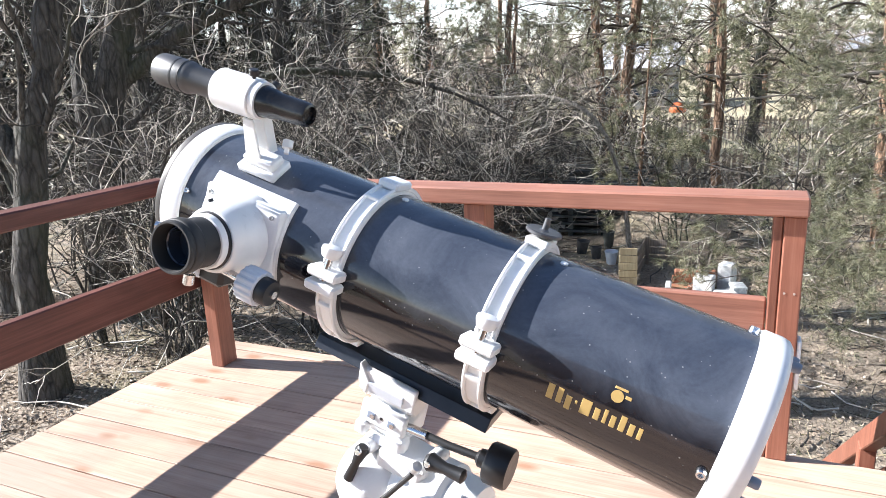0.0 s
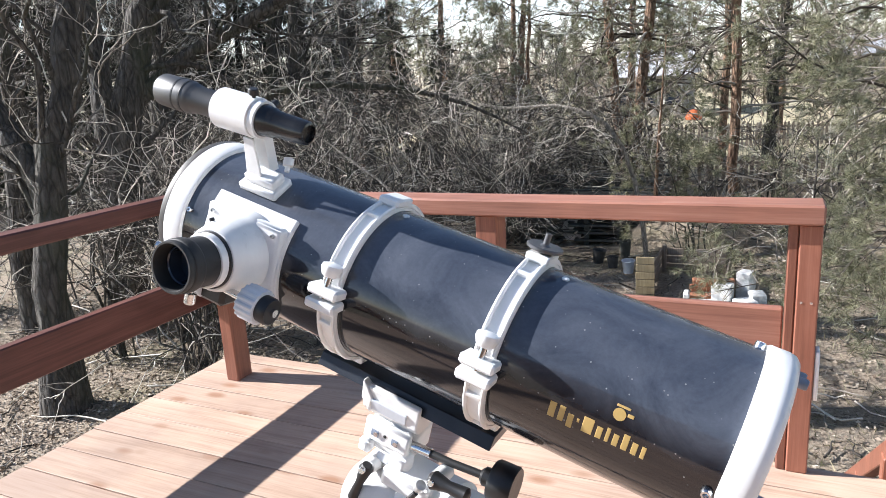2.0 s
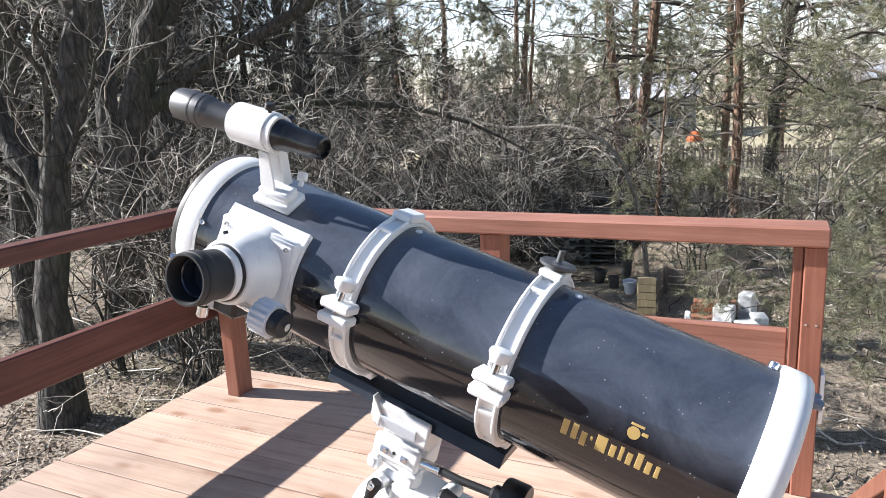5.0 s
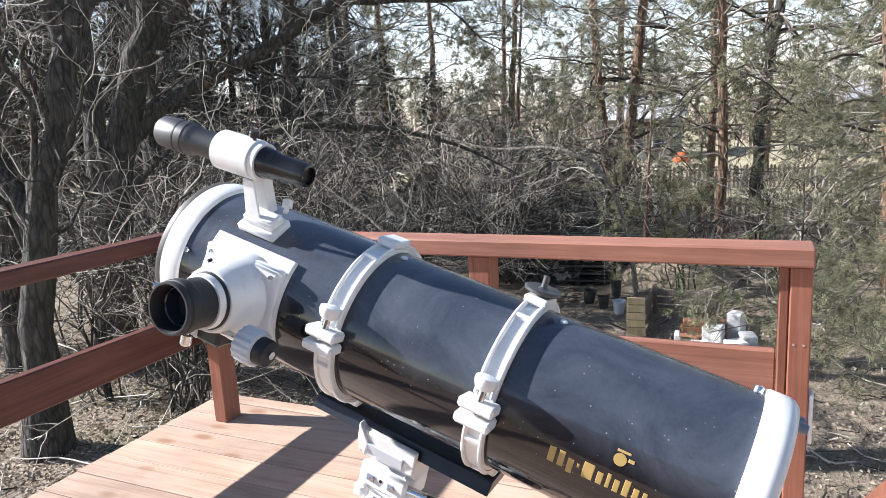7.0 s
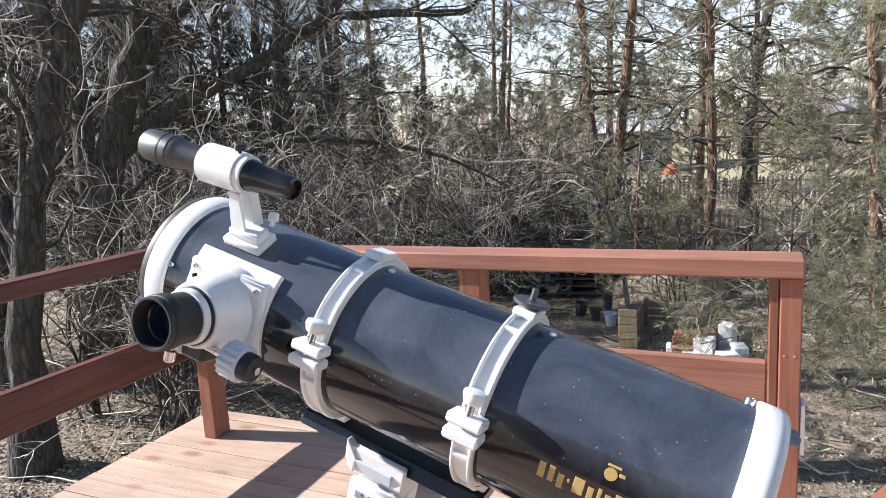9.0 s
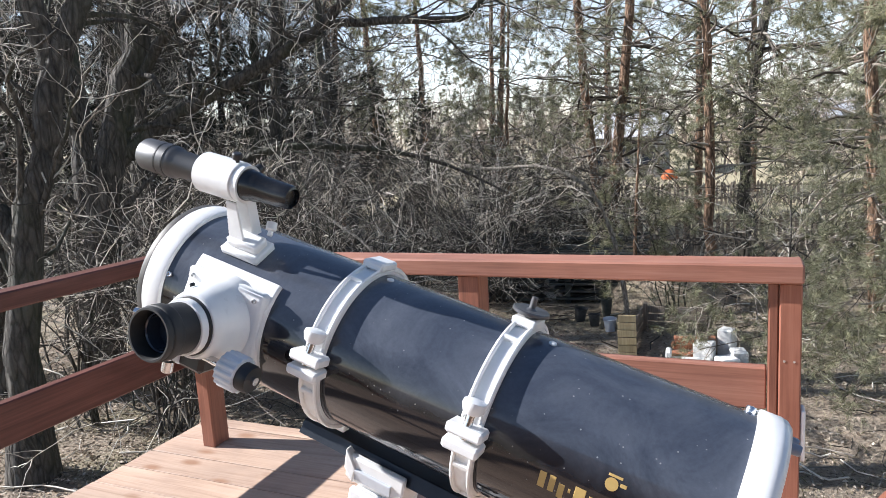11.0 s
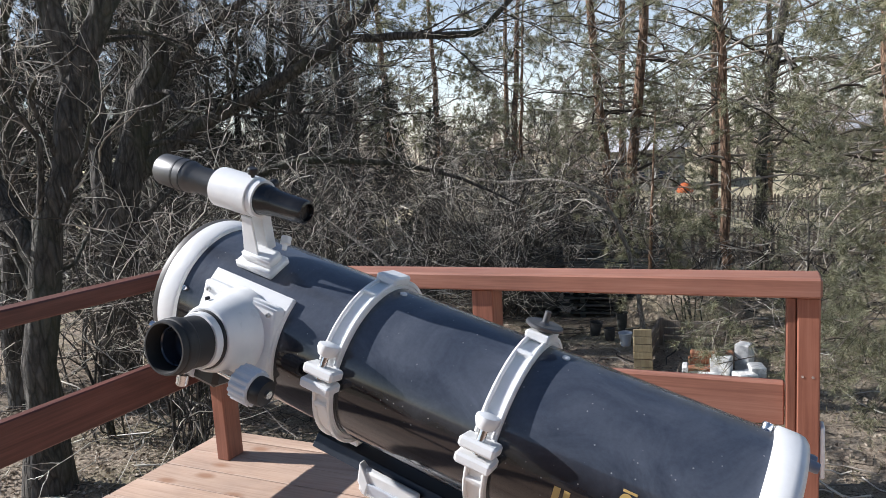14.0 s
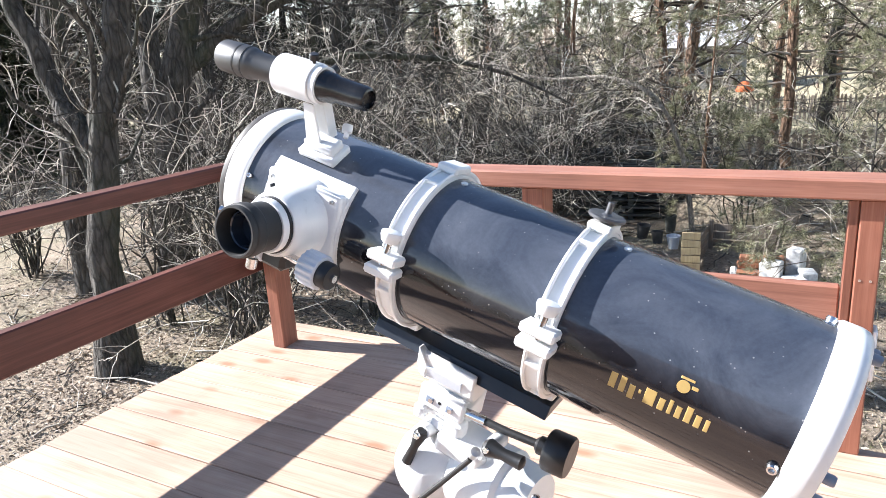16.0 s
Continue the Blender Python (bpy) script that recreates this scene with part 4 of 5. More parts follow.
def pine_sprays(shoots, per, nl, width):
    """Needles round each shoot as thin triangles."""
    n, k, _ = shoots.shape
    u = RNG.uniform(0.5, 1.0, (n, per)) * (k - 1)
    a = np.minimum(u.astype(int), k - 2)
    f = (u - a)[..., None]
    row = np.arange(n)[:, None]
    base = shoots[row, a] * (1 - f) + shoots[row, a + 1] * f
    tan = unit(shoots[row, a + 1] - shoots[row, a])
    side = RNG.normal(size=base.shape)
    side = unit(side - (side * tan).sum(-1, keepdims=True) * tan)
    d = unit(tan * RNG.uniform(0.45, 1.0, (n, per, 1)) + side)
    tip = base + d * nl * RNG.uniform(0.7, 1.2, (n, per, 1))
    w = unit(np.cross(d, RNG.normal(size=base.shape))) * width
    v = np.stack([base - w, base + w, tip], 2).reshape(-1, 3)
    return v, np.arange(len(v)).reshape(-1, 3)


def pine(name, pts, radii, top, whorls, reach, label, per=34, nl=0.085, width=0.0030, shoots=714, start=0.35, droop=-0.05, thin=0.004, group="", M_B=None, twigs=True):
    """A pine: tapering trunk, long thin limbs in loose whorls, needle tufts at the shoots."""
    base = np.array(pts[0], float)
    root = thing(name, T(*base), label, "pine tree", group)
    line = [np.array(p, float) - base for p in pts]
    way = unit(line[-1] - line[-2])
    line.append(line[-1] + way * top)
    P, R = polyline(line, list(radii) + [radii[-1] * 0.35], 14)
    fast_part("trunk", [tubes(P, R * 0.82, 12)], M_B or M_PINEBARK, root, "scaly orange-brown trunk")
    L = spawn(P, R, whorls, (reach * 0.5, reach), (60, 105), 0.20, droop, 0.24, start, 9, thin * 1.9)
    S1 = spawn(*L, whorls * 7, (reach * 0.18, reach * 0.45), (25, 70), 0.18, 0.02, 0.5, 0.25, 6, thin)
    # needles stand in tufts on some of the side limbs, others are bare
    leafy = RNG.random(len(S1[0])) < 0.38
    S2 = spawn(S1[0][leafy], S1[1][leafy], int(shoots * 0.8), (0.12, 0.30), (15, 65), 0.16, 0.05, 0.6, 0.45, 5, thin * 0.6)
    fast_part("limb", [tubes(*L, 5), tubes(*S1, 3), tubes(*S2, 3)], M_LIMB, root, "bare grey-brown pine limbs")
    fast_part("foliage", [pine_sprays(S2[0], per, nl, width)], M_NEEDLE, root, "grey-green pine needles", False)
    return root


def spruce(height, spread, n=150):
    """A dense dark conifer built once and copied."""
    root = thing("spruce", T(0, 0, 0), "dark green spruce standing deep in the wood", "spruce tree", "spruces behind the thicket")
    P, R = polyline([(0, 0, -0.2), (0, 0, height)], [0.16, 0.02], 10)
    fast_part("trunk", [tubes(P, R, 8)], M_BARK, root)
    z = RNG.uniform(0.02, 0.97, n) ** 1.1 * height
    az = RNG.uniform(0, 2 * np.pi, n)
    ln = spread * (1 - z / height) ** 0.8 * RNG.uniform(0.7, 1.1, n) + 0.15
    t = np.linspace(0, 1, 6)
    L = np.zeros((n, 6, 3))
    L[..., 0] = np.cos(az)[:, None] * ln[:, None] * t
    L[..., 1] = np.sin(az)[:, None] * ln[:, None] * t
    L[..., 2] = z[:, None] - 0.35 * ln[:, None] * t + 0.12 * ln[:, None] * t**2
    RL = np.full((n, 6), 0.012) * np.linspace(1, 0.3, 6)
    S = spawn(L, RL, n * 12, (0.25, 0.7), (30, 75), 0.15, -0.04, 0.5, 0.1, 4, 0.004)
    tagged(fast_part("limb", [tubes(L, RL, 3)], M_TWIG, root), kind="stuff")
    fast_part("foliage", [pine_sprays(S[0], 40, 0.13, 0.013), pine_sprays(L, 60, 0.14, 0.014)], M_SPRUCE, root, "", False)
    return root


M_SPRUCE = island_mat("spruce_needles", [(0.0, (0.018, 0.024, 0.012)), (0.6, (0.035, 0.045, 0.02)), (1.0, (0.07, 0.08, 0.035))], 0.7)


M_LIMB = island_mat("pine_limbs", [(0.0, (0.05, 0.04, 0.03)), (0.5, (0.17, 0.14, 0.11)), (1.0, (0.52, 0.47, 0.41))])


def plant_spruces():
    first = spruce(11.0, 2.5)
    first.matrix_basis = T(-15, 18, ground_height(-15, 18))
    for x, y, sc in ((-17.5, 14.5, 1.1), (-20, 20, 1.1), (-22, 15.5, 1.3), (-19.2, 11.2, 1.15), (-16.0, 16.2, 0.95), (-21.5, 12.8, 1.3), (-24, 13.2, 1.4), (-18.3, 18.6, 1.0), (-20.5, 9.0, 1.2), (-23.0, 10.4, 1.4), (-13.2, 20.5, 0.6), (-11.6, 21.5, 0.5), (-10.2, 22.5, 0.42)):
        m = pose(x, y, ground_height(x, y), 0, 0, RNG.uniform(0, 360)) @ Matrix.Scale(sc, 4)
        c = copy_thing(first, m)
        c.matrix_basis = m


def plant_wood():
    G = GROUND_Z - 0.1
    old = "old grey leafless tree with a leaning trunk beside the deck"
    bare_tree("tree", [([(-5.30, 3.85, G), (-5.26, 3.9, -0.5), (-5.22, 3.96, 0.45), (-5.06, 4.18, 1.36), (-4.85, 4.46, 2.27), (-4.6, 4.7, 3.4), (-4.3, 5.0, 6.5)], [0.23, 0.135, 0.125, 0.115, 0.10, 0.085, 0.035]),
                       ([(-4.95, 4.33, 2.0), (-5.05, 4.25, 2.7), (-5.3, 4.3, 4.2), (-5.4, 4.6, 6.0)], [0.10, 0.09, 0.07, 0.03]),
                       ([(-5.2, 4.0, 0.6), (-5.6, 4.0, 1.2), (-6.0, 3.9, 2.4), (-6.1, 4.0, 4.0)], [0.10, 0.09, 0.07, 0.03])], old, (24, 150, 750), lo=0.2)
    bare_tree("tree", [([(-6.45, 5.5, G), (-6.33, 5.65, 0.22), (-6.21, 5.79, 1.15), (-5.98, 6.05, 2.24), (-5.73, 6.3, 3.15), (-5.4, 6.6, 6.0)], [0.25, 0.19, 0.17, 0.145, 0.12, 0.05]),
                       ([(-6.12, 5.92, 1.30), (-5.43, 6.31, 1.84), (-4.56, 6.64, 2.21), (-3.92, 6.84, 2.58), (-3.49, 6.86, 2.93), (-2.9, 6.9, 3.7)], [0.10, 0.078, 0.068, 0.058, 0.042, 0.015]),
                       ([(-3.92, 6.84, 2.57), (-3.25, 6.99, 2.57), (-2.42, 7.14, 2.47), (-2.30, 7.19, 2.66), (-1.7, 7.3, 3.1)], [0.048, 0.042, 0.035, 0.028, 0.010]),
                       ([(-6.1, 5.95, 1.7), (-5.6, 6.2, 2.6), (-5.0, 6.4, 3.0), (-4.2, 6.5, 3.3)], [0.07, 0.06, 0.045, 0.015])], "large leafless tree with a long limb reaching out sideways", (44, 300, 1300), lo=0.2, weights=(1.0, 2.2, 1.4, 0.8))
    bare_tree("tree", [([(-6.3, 7.0, G), (-6.1, 7.0, 0.5), (-5.55, 7.14, 1.31), (-4.59, 7.83, 1.35), (-3.6, 8.38, 1.10), (-2.6, 8.6, 0.6)], [0.08, 0.066, 0.05, 0.04, 0.028, 0.010])], "fallen grey branch arching through the thicket", (24, 180, 900), ((0.6, 1.4), (0.4, 0.9), (0.2, 0.5)), 0.0, lo=0.1)
    for k, (x, y, hgt, r, lx, ly) in enumerate(((-7.6, 5.2, 8, 0.13, 0.2, 0.3), (-8.2, 7.2, 9, 0.15, -0.3, 0.2), (-9.6, 9.4, 9, 0.16, 0.2, 0), (-9.2, 12.6, 8, 0.11, 0.3, 0.2), (-7.4, 12.2, 7, 0.09, -0.2, 0.2))):
        bare_tree("tree", [([(x, y, G), (x + lx * 0.3, y + ly * 0.3, 1.0), (x + lx, y + ly, hgt * 0.45), (x + 1.6 * lx, y + 2 * ly, hgt)], [r * 1.3, r, r * 0.8, r * 0.2])], "slim leafless tree in the dark thicket", (16, 100, 450), lo=0.12, group="slim bare trees")
    deep = bare_tree("tree", [([(-10.5, 13.5, G), (-10.4, 13.6, 1.0), (-10.2, 13.8, 4.0), (-9.9, 14.0, 8.5)], [0.15, 0.12, 0.09, 0.02]), ([(-10.3, 13.7, 2.2), (-9.6, 13.9, 4.2), (-9.2, 14.2, 6.5)], [0.07, 0.05, 0.015])], "tall leafless tree deep in the wood", (34, 300, 1700), ((1.2, 2.6), (0.7, 1.5), (0.35, 0.9)), lo=0.15, thin=0.006, group="deep bare trees")
    for x, y, rz, sc in ((-12.4, 12.2, 80, 1.0), (-13.6, 15.2, 200, 1.1), (-11.8, 16.6, 300, 1.05), (-14.8, 11.4, 30, 1.1), (-9.4, 16.2, 140, 0.85), (-13.4, 9.6, 250, 1.0), (-12.8, 18.6, 110, 1.0), (-11.4, 10.6, 330, 0.95), (-15.6, 13.8, 10, 1.2)):
        m = pose(x, y, ground_height(x, y) - 0.1, 0, 0, rz) @ Matrix.Scale(sc, 4)
        copy_thing(deep, m).matrix_basis = m
    # pale bent saplings standing out against the thicket
    bare_tree("sapling", [([(-1.15, 9.1, G), (-1.22, 9.0, -0.1), (-1.55, 9.0, 0.64), (-1.92, 9.0, 0.79), (-2.28, 9.0, 0.91), (-2.66, 9.0, 0.87), (-3.06, 9.0, 0.85), (-3.46, 9.0, 0.95), (-3.75, 9.0, 1.10)], [0.034, 0.030, 0.027, 0.025, 0.023, 0.020, 0.017, 0.013, 0.006])], "pale leafless sapling bending over sideways", (14, 90, 320), ((0.4, 1.0), (0.25, 0.6), (0.12, 0.35)), 0.0, "sapling", 0.2, 0.0035, "pale saplings", None, M_PALEBARK)
    bare_tree("sapling", [([(-2.1, 5.4, G), (-2.2, 5.3, -0.3), (-2.59, 5.2, 0.47), (-2.83, 5.2, 0.57), (-2.98, 5.2, 0.67), (-3.14, 5.2, 0.80), (-3.33, 5.2, 0.91)], [0.016, 0.014, 0.012, 0.011, 0.010, 0.007, 0.003])], "thin pale sapling leaning behind the deck", (8, 40, 120), ((0.25, 0.6), (0.15, 0.35), (0.08, 0.2)), 0.0, "sapling", 0.35, 0.002, "pale saplings", None, M_PALEBARK)
    # thicket of arching bare shrubs
    def shrub(x, y, hgt, spread, stems, mat_label, counts):
        root = thing("shrub", T(x, y, ground_height(x, y)), mat_label, "shrub", "bare shrubs")
        az = RNG.uniform(0, 2 * np.pi, stems)
        t = np.linspace(0, 1, 8)
        P = np.zeros((stems, 8, 3))
        out = spread * RNG.uniform(0.3, 1.0, stems)
        h = hgt * RNG.uniform(0.5, 1.0, stems)
        P[..., 0] = np.cos(az)[:, None] * out[:, None] * t**1.6
        P[..., 1] = np.sin(az)[:, None] * out[:, None] * t**1.6
        P[..., 2] = h[:, None] * np.sin(t * 2.0) / np.sin(1.57) - 0.05
        P += np.cumsum(RNG.normal(size=P.shape) * 0.075, 1)
        R = np.linspace(0.018, 0.005, 8)[None] * RNG.uniform(0.6, 1.3, (stems, 1))
        a = spawn(P, R, counts[0], (0.6, 1.6), (25, 85), 0.28, 0.0, 0.6, 0.2, 7, 0.0066)
        b = spawn(*a, counts[1], (0.2, 0.7), (25, 85), 0.32, 0.0, 0.6, 0.15, 6, 0.0046)
        fast_part("stem", [tubes(P, R * 0.8, 5)], M_BARK, root)
        tagged(fast_part("twig", [tubes(*a, 3), tubes(*b, 3)], M_TWIG, root, "fine tangled twigs"), kind="stuff")

    spots = [(-4.6, 8.6), (-3.9, 9.9), (-3.2, 9.0), (-3.7, 10.7), (-5.6, 8.2), (-6.6, 9.4), (-4.9, 11.2), (-3.4, 12.2), (-2.2, 12.6), (-6.6, 6.6), (-7.6, 6.2), (-5.6, 12.8), (-8.6, 5.4), (-8.0, 10.6), (-4.6, 7.4)]
    for x, y in spots:
        shrub(x + RNG.uniform(-0.3, 0.3), y + RNG.uniform(-0.3, 0.3), RNG.uniform(1.6, 3.0), RNG.uniform(1.4, 2.6), 18, "leafless grey shrub with arching tangled stems", (140, 480))
    for x, y, hh in ((-4.3, 4.6, 1.1), (-3.9, 6.0, 1.3), (-5.8, 4.9, 2.0), (-5.0, 5.6, 1.6)):
        shrub(x, y, hh, 1.2, 12, "low leafless shrub with pale tangled stems by the deck", (50, 170))
    for x, y, hh in ((-4.9, 5.0, 2.0), (-5.6, 5.6, 2.4)):
        shrub(x, y, hh, 1.3, 10, "leafless shrub tangled round the old tree's foot", (60, 220))
    for x, y, hh in ((-0.7, 9.9, 1.3), (0.6, 9.2, 1.5), (1.3, 11.3, 1.8), (-1.6, 11.6, 1.4), (2.6, 9.4, 1.9), (0.3, 13.4, 1.6)):
        shrub(x, y, hh, 1.5, 8, "leafless shrub with pale bent stems among the pines", (40, 150))
    for x, y in ((-3.6, 15.0), (-5.0, 15.6)):
        shrub(x, y, 2.0, 1.6, 22, "low leafless brown shrub beside the fence", (160, 600))

    # pines
    pine("pine", [(-2.2, 13.6, G), (-2.29, 13.49, -0.69), (-2.54, 13.44, 1.57), (-2.67, 13.41, 3.92)], [0.117, 0.105, 0.098, 0.086], 5, 57, 2.3, "slender pine with an orange trunk and thin crown", shoots=1350, start=0.36)
    pine("pine", [(-2.12, 13.0, G), (-2.05, 13.03, -0.62), (-1.86, 13.06, 1.32), (-1.67, 13.09, 3.73)], [0.125, 0.117, 0.109, 0.094], 5, 62, 2.5, "pine with a dark forked trunk and thin crown", shoots=1450, start=0.36)
    pine("pine", [(-3.4, 18.9, G), (-3.19, 18.92, 0.61), (-3.05, 18.94, 4.9)], [0.125, 0.101, 0.086], 4, 36, 2.4, "distant slender pine with a thin crown", shoots=1150, start=0.38)
    pine("pine", [(-0.32, 12.25, G), (-0.34, 12.22, -0.39), (-0.38, 12.21, 1.68), (-0.41, 12.21, 3.41)], [0.109, 0.098, 0.090, 0.078], 5, 57, 2.2, "slender pine with a bright orange trunk", shoots=1400, start=0.34)
    pine("pine", [(0.05, 16.3, G), (0.16, 16.23, 0.23), (0.31, 16.23, 2.31), (0.61, 16.22, 3.94)], [0.156, 0.140, 0.133, 0.109], 5, 67, 2.8, "thick dark pine with many dead lower limbs", shoots=1600, start=0.26, M_B=M_BARK)
    pine("pine", [(1.70, 10.1, G), (1.64, 10.13, 0.11), (1.58, 10.14, 1.48), (1.49, 10.15, 2.8)], [0.101, 0.094, 0.086, 0.078], 4, 60, 2.4, "young pine with long low needle-covered limbs", shoots=2300, start=0.18, per=38)
    pine("pine", [(1.95, 7.9, G), (1.95, 7.9, 0.5), (1.9, 7.95, 2.0)], [0.070, 0.062, 0.047], 2.5, 46, 1.9, "young pine with drooping green limbs near the deck", shoots=1900, start=0.06, per=44, nl=0.09)
    pine("pine", [(3.4, 12.5, G), (3.4, 12.5, 1.0), (3.4, 12.6, 3.5)], [0.125, 0.109, 0.086], 4.5, 60, 2.6, "broad green pine at the wood's edge", shoots=4200, start=0.1, per=38, width=0.0036)
    pine("pine", [(2.6, 17.5, G), (2.6, 17.5, 1.0), (2.7, 17.6, 3.5)], [0.140, 0.125, 0.094], 5, 70, 2.9, "tall pine with a thin crown", shoots=1700, start=0.28)
    pine("pine", [(-1.0, 20.0, G), (-1.0, 20.0, 1.0), (-0.9, 20, 4.5)], [0.133, 0.117, 0.094], 5, 50, 2.8, "distant slender pine with a thin crown", shoots=1250, start=0.32)
    far = pine("pine", [(-4.6, 27, G), (-4.6, 27, 2.0), (-4.5, 27, 6.0)], [0.16, 0.14, 0.11], 5, 60, 2.6, "far pine with a broad needle crown", shoots=1900, start=0.25, per=34, nl=0.11, width=0.006, thin=0.006, group="far pines")
    for x, y, sc, rz in ((0.4, 28, 0.9, 100), (4.9, 26, 0.9, 250), (-11.5, 19, 0.95, 310), (-13.2, 22, 1.1, 20), (-11.0, 24.5, 0.9, 140), (-14.5, 27, 1.2, 220), (9.5, 24, 1.0, 80)):
        m = pose(x, y, ground_height(x, y) - 0.1, 0, 0, rz) @ Matrix.Scale(sc, 4)
        copy_thing(far, m).matrix_basis = m
    pine("pine", [(-5.7, 17.6, G), (-5.7, 17.6, 1.0), (-5.5, 17.7, 4.0)], [0.11, 0.10, 0.07], 4, 46, 2.3, "slender pine with a thin grey-green crown", shoots=1700, start=0.2, width=0.004, nl=0.09)
    pine("pine", [(-7.4, 22, G), (-7.4, 22, 1.0), (-7.3, 22, 4.5)], [0.12, 0.10, 0.08], 4, 50, 2.6, "slender pine with a thin grey-green crown", shoots=1800, start=0.2, width=0.005, nl=0.10)
    pine("pine", [(-4.6, 14.8, G), (-4.6, 14.8, 0.6), (-4.5, 14.8, 2.4)], [0.07, 0.06, 0.04], 2.5, 40, 1.8, "young pine with thin grey-green foliage", shoots=1300, start=0.15)
    pine("pine", [(-1.3, 10.6, G), (-1.3, 10.6, -0.4), (-1.25, 10.6, 0.5)], [0.039, 0.035, 0.023], 1.2, 34, 1.1, "small young pine with grey-green needles", shoots=520, start=0.1, per=46)


def near_pine():
    """A pine beside the deck whose long drooping limbs hang into view."""
    base = np.array([1.85, 6.1, GROUND_Z - 0.1])
    root = thing("pine", T(*base), "pine beside the deck with long drooping needle-covered limbs", "pine tree")
    P, R = polyline([base - base, np.array([-0.05, 0.05, 1.6]), np.array([-0.12, 0.1, 3.2]), np.array([-0.1, 0.15, 5.2])], [0.10, 0.09, 0.075, 0.03], 14)
    fast_part("trunk", [tubes(P, R, 12)], M_PINEBARK, root, "scaly orange-brown trunk")
    lines = (((1.80, 6.1, 0.55), (1.27, 5.6, 0.33), (0.81, 5.5, 0.28), (0.37, 5.4, 0.22), (0.15, 5.3, 0.14), (-0.06, 5.2, 0.06), (-0.27, 5.1, -0.02)),
             ((1.82, 6.1, 0.10), (1.33, 5.8, -0.06), (0.83, 5.5, -0.05), (0.48, 5.3, -0.10), (0.20, 5.2, -0.17), (-0.08, 5.1, -0.22)),
             ((1.76, 6.1, 1.10), (1.35, 6.2, 0.88), (1.07, 6.1, 0.77), (0.85, 6.0, 0.66), (0.63, 5.9, 0.55), (0.41, 5.8, 0.38), (0.22, 5.7, 0.30)),
             ((1.80, 6.1, 0.50), (1.24, 5.4, 0.31), (0.91, 5.2, 0.23), (0.71, 5.0, 0.09), (0.58, 4.9, -0.06)),
             ((1.74, 6.1, 1.55), (1.36, 6.4, 1.33), (0.98, 6.2, 1.20), (0.72, 6.0, 1.05), (0.47, 5.9, 0.90)),
             ((1.83, 6.1, -0.05), (1.14, 5.4, -0.14), (0.87, 5.2, -0.25), (0.66, 5.0, -0.17)),
             ((1.72, 6.2, 2.0), (1.45, 6.6, 1.85), (1.15, 6.6, 1.72), (0.85, 6.5, 1.60)))
    limbs = [polyline(np.array(p) - base, [0.017, 0.003], 12) for p in lines]
    L = np.concatenate([p for p, _ in limbs]), np.concatenate([r for _, r in limbs])
    S1 = spawn(*L, 130, (0.22, 0.60), (25, 75), 0.18, -0.03, 0.5, 0.2, 6, 0.0030)
    S2 = spawn(*S1, 560, (0.08, 0.22), (15, 65), 0.16, 0.05, 0.6, 0.3, 5, 0.0020)
    fast_part("limb", [tubes(*L, 6), tubes(*S1, 4), tubes(*S2, 3)], M_LIMB, root, "pale bent pine limbs")
    fast_part("foliage", [pine_sprays(S2[0], 46, 0.065, 0.0013), pine_sprays(S1[0], 50, 0.065, 0.0013)], M_NEEDLE, root, "grey-green pine needles", False)


plant_spruces()
plant_wood()
near_pine()


# ---- things on the ground behind the deck ----
def gz(x, y):
    return ground_height(x, y)


def picket_fence(x0, x1, y, hgt, step, mat, label, w=0.07, tilt=4.0, bend=0.0):
    f = thing("picket_fence", T((x0 + x1) / 2, y, gz((x0 + x1) / 2, y)), label, "fence")
    n = int((x1 - x0) / step)
    meshes = []
    for k in range(5):
        h = hgt * random.uniform(0.93, 1.05)
        meshes.append(Geo().prism([(-w / 2, 0), (w / 2, 0), (w / 2, h - w * 0.8), (0, h), (-w / 2, h - w * 0.8)], 0.018).mesh("picket", mat, 0))
    cx = (x0 + x1) / 2
    for i in range(n):
        if random.random() < 0.07:
            continue
        ob = new("picket", meshes[i % 5])
        ob.parent = f
        x = x0 + i * step - cx
        ob.matrix_local = pose(x, bend * x, gz(x + cx, y) - gz(cx, y) - 0.03, 90 + random.uniform(-1, 1), 0, 0) @ pose(0, 0, 0, 0, 0, random.uniform(-tilt, tilt))
    for z in (0.25, 0.75):
        part("rail", Geo().box((x1 - x0, 0.03, 0.05), T(0, 0.018, hgt * z), 0.004), mat, f)
    return f


picket_fence(-5.2, 4.2, 15.4, 0.78, 0.105, M_GREYWOOD, "weathered grey picket fence with pointed tops")
picket_fence(-9.0, 9.0, 24.2, 0.75, 0.13, M_GREYWOOD, "distant weathered picket fence across the meadow")


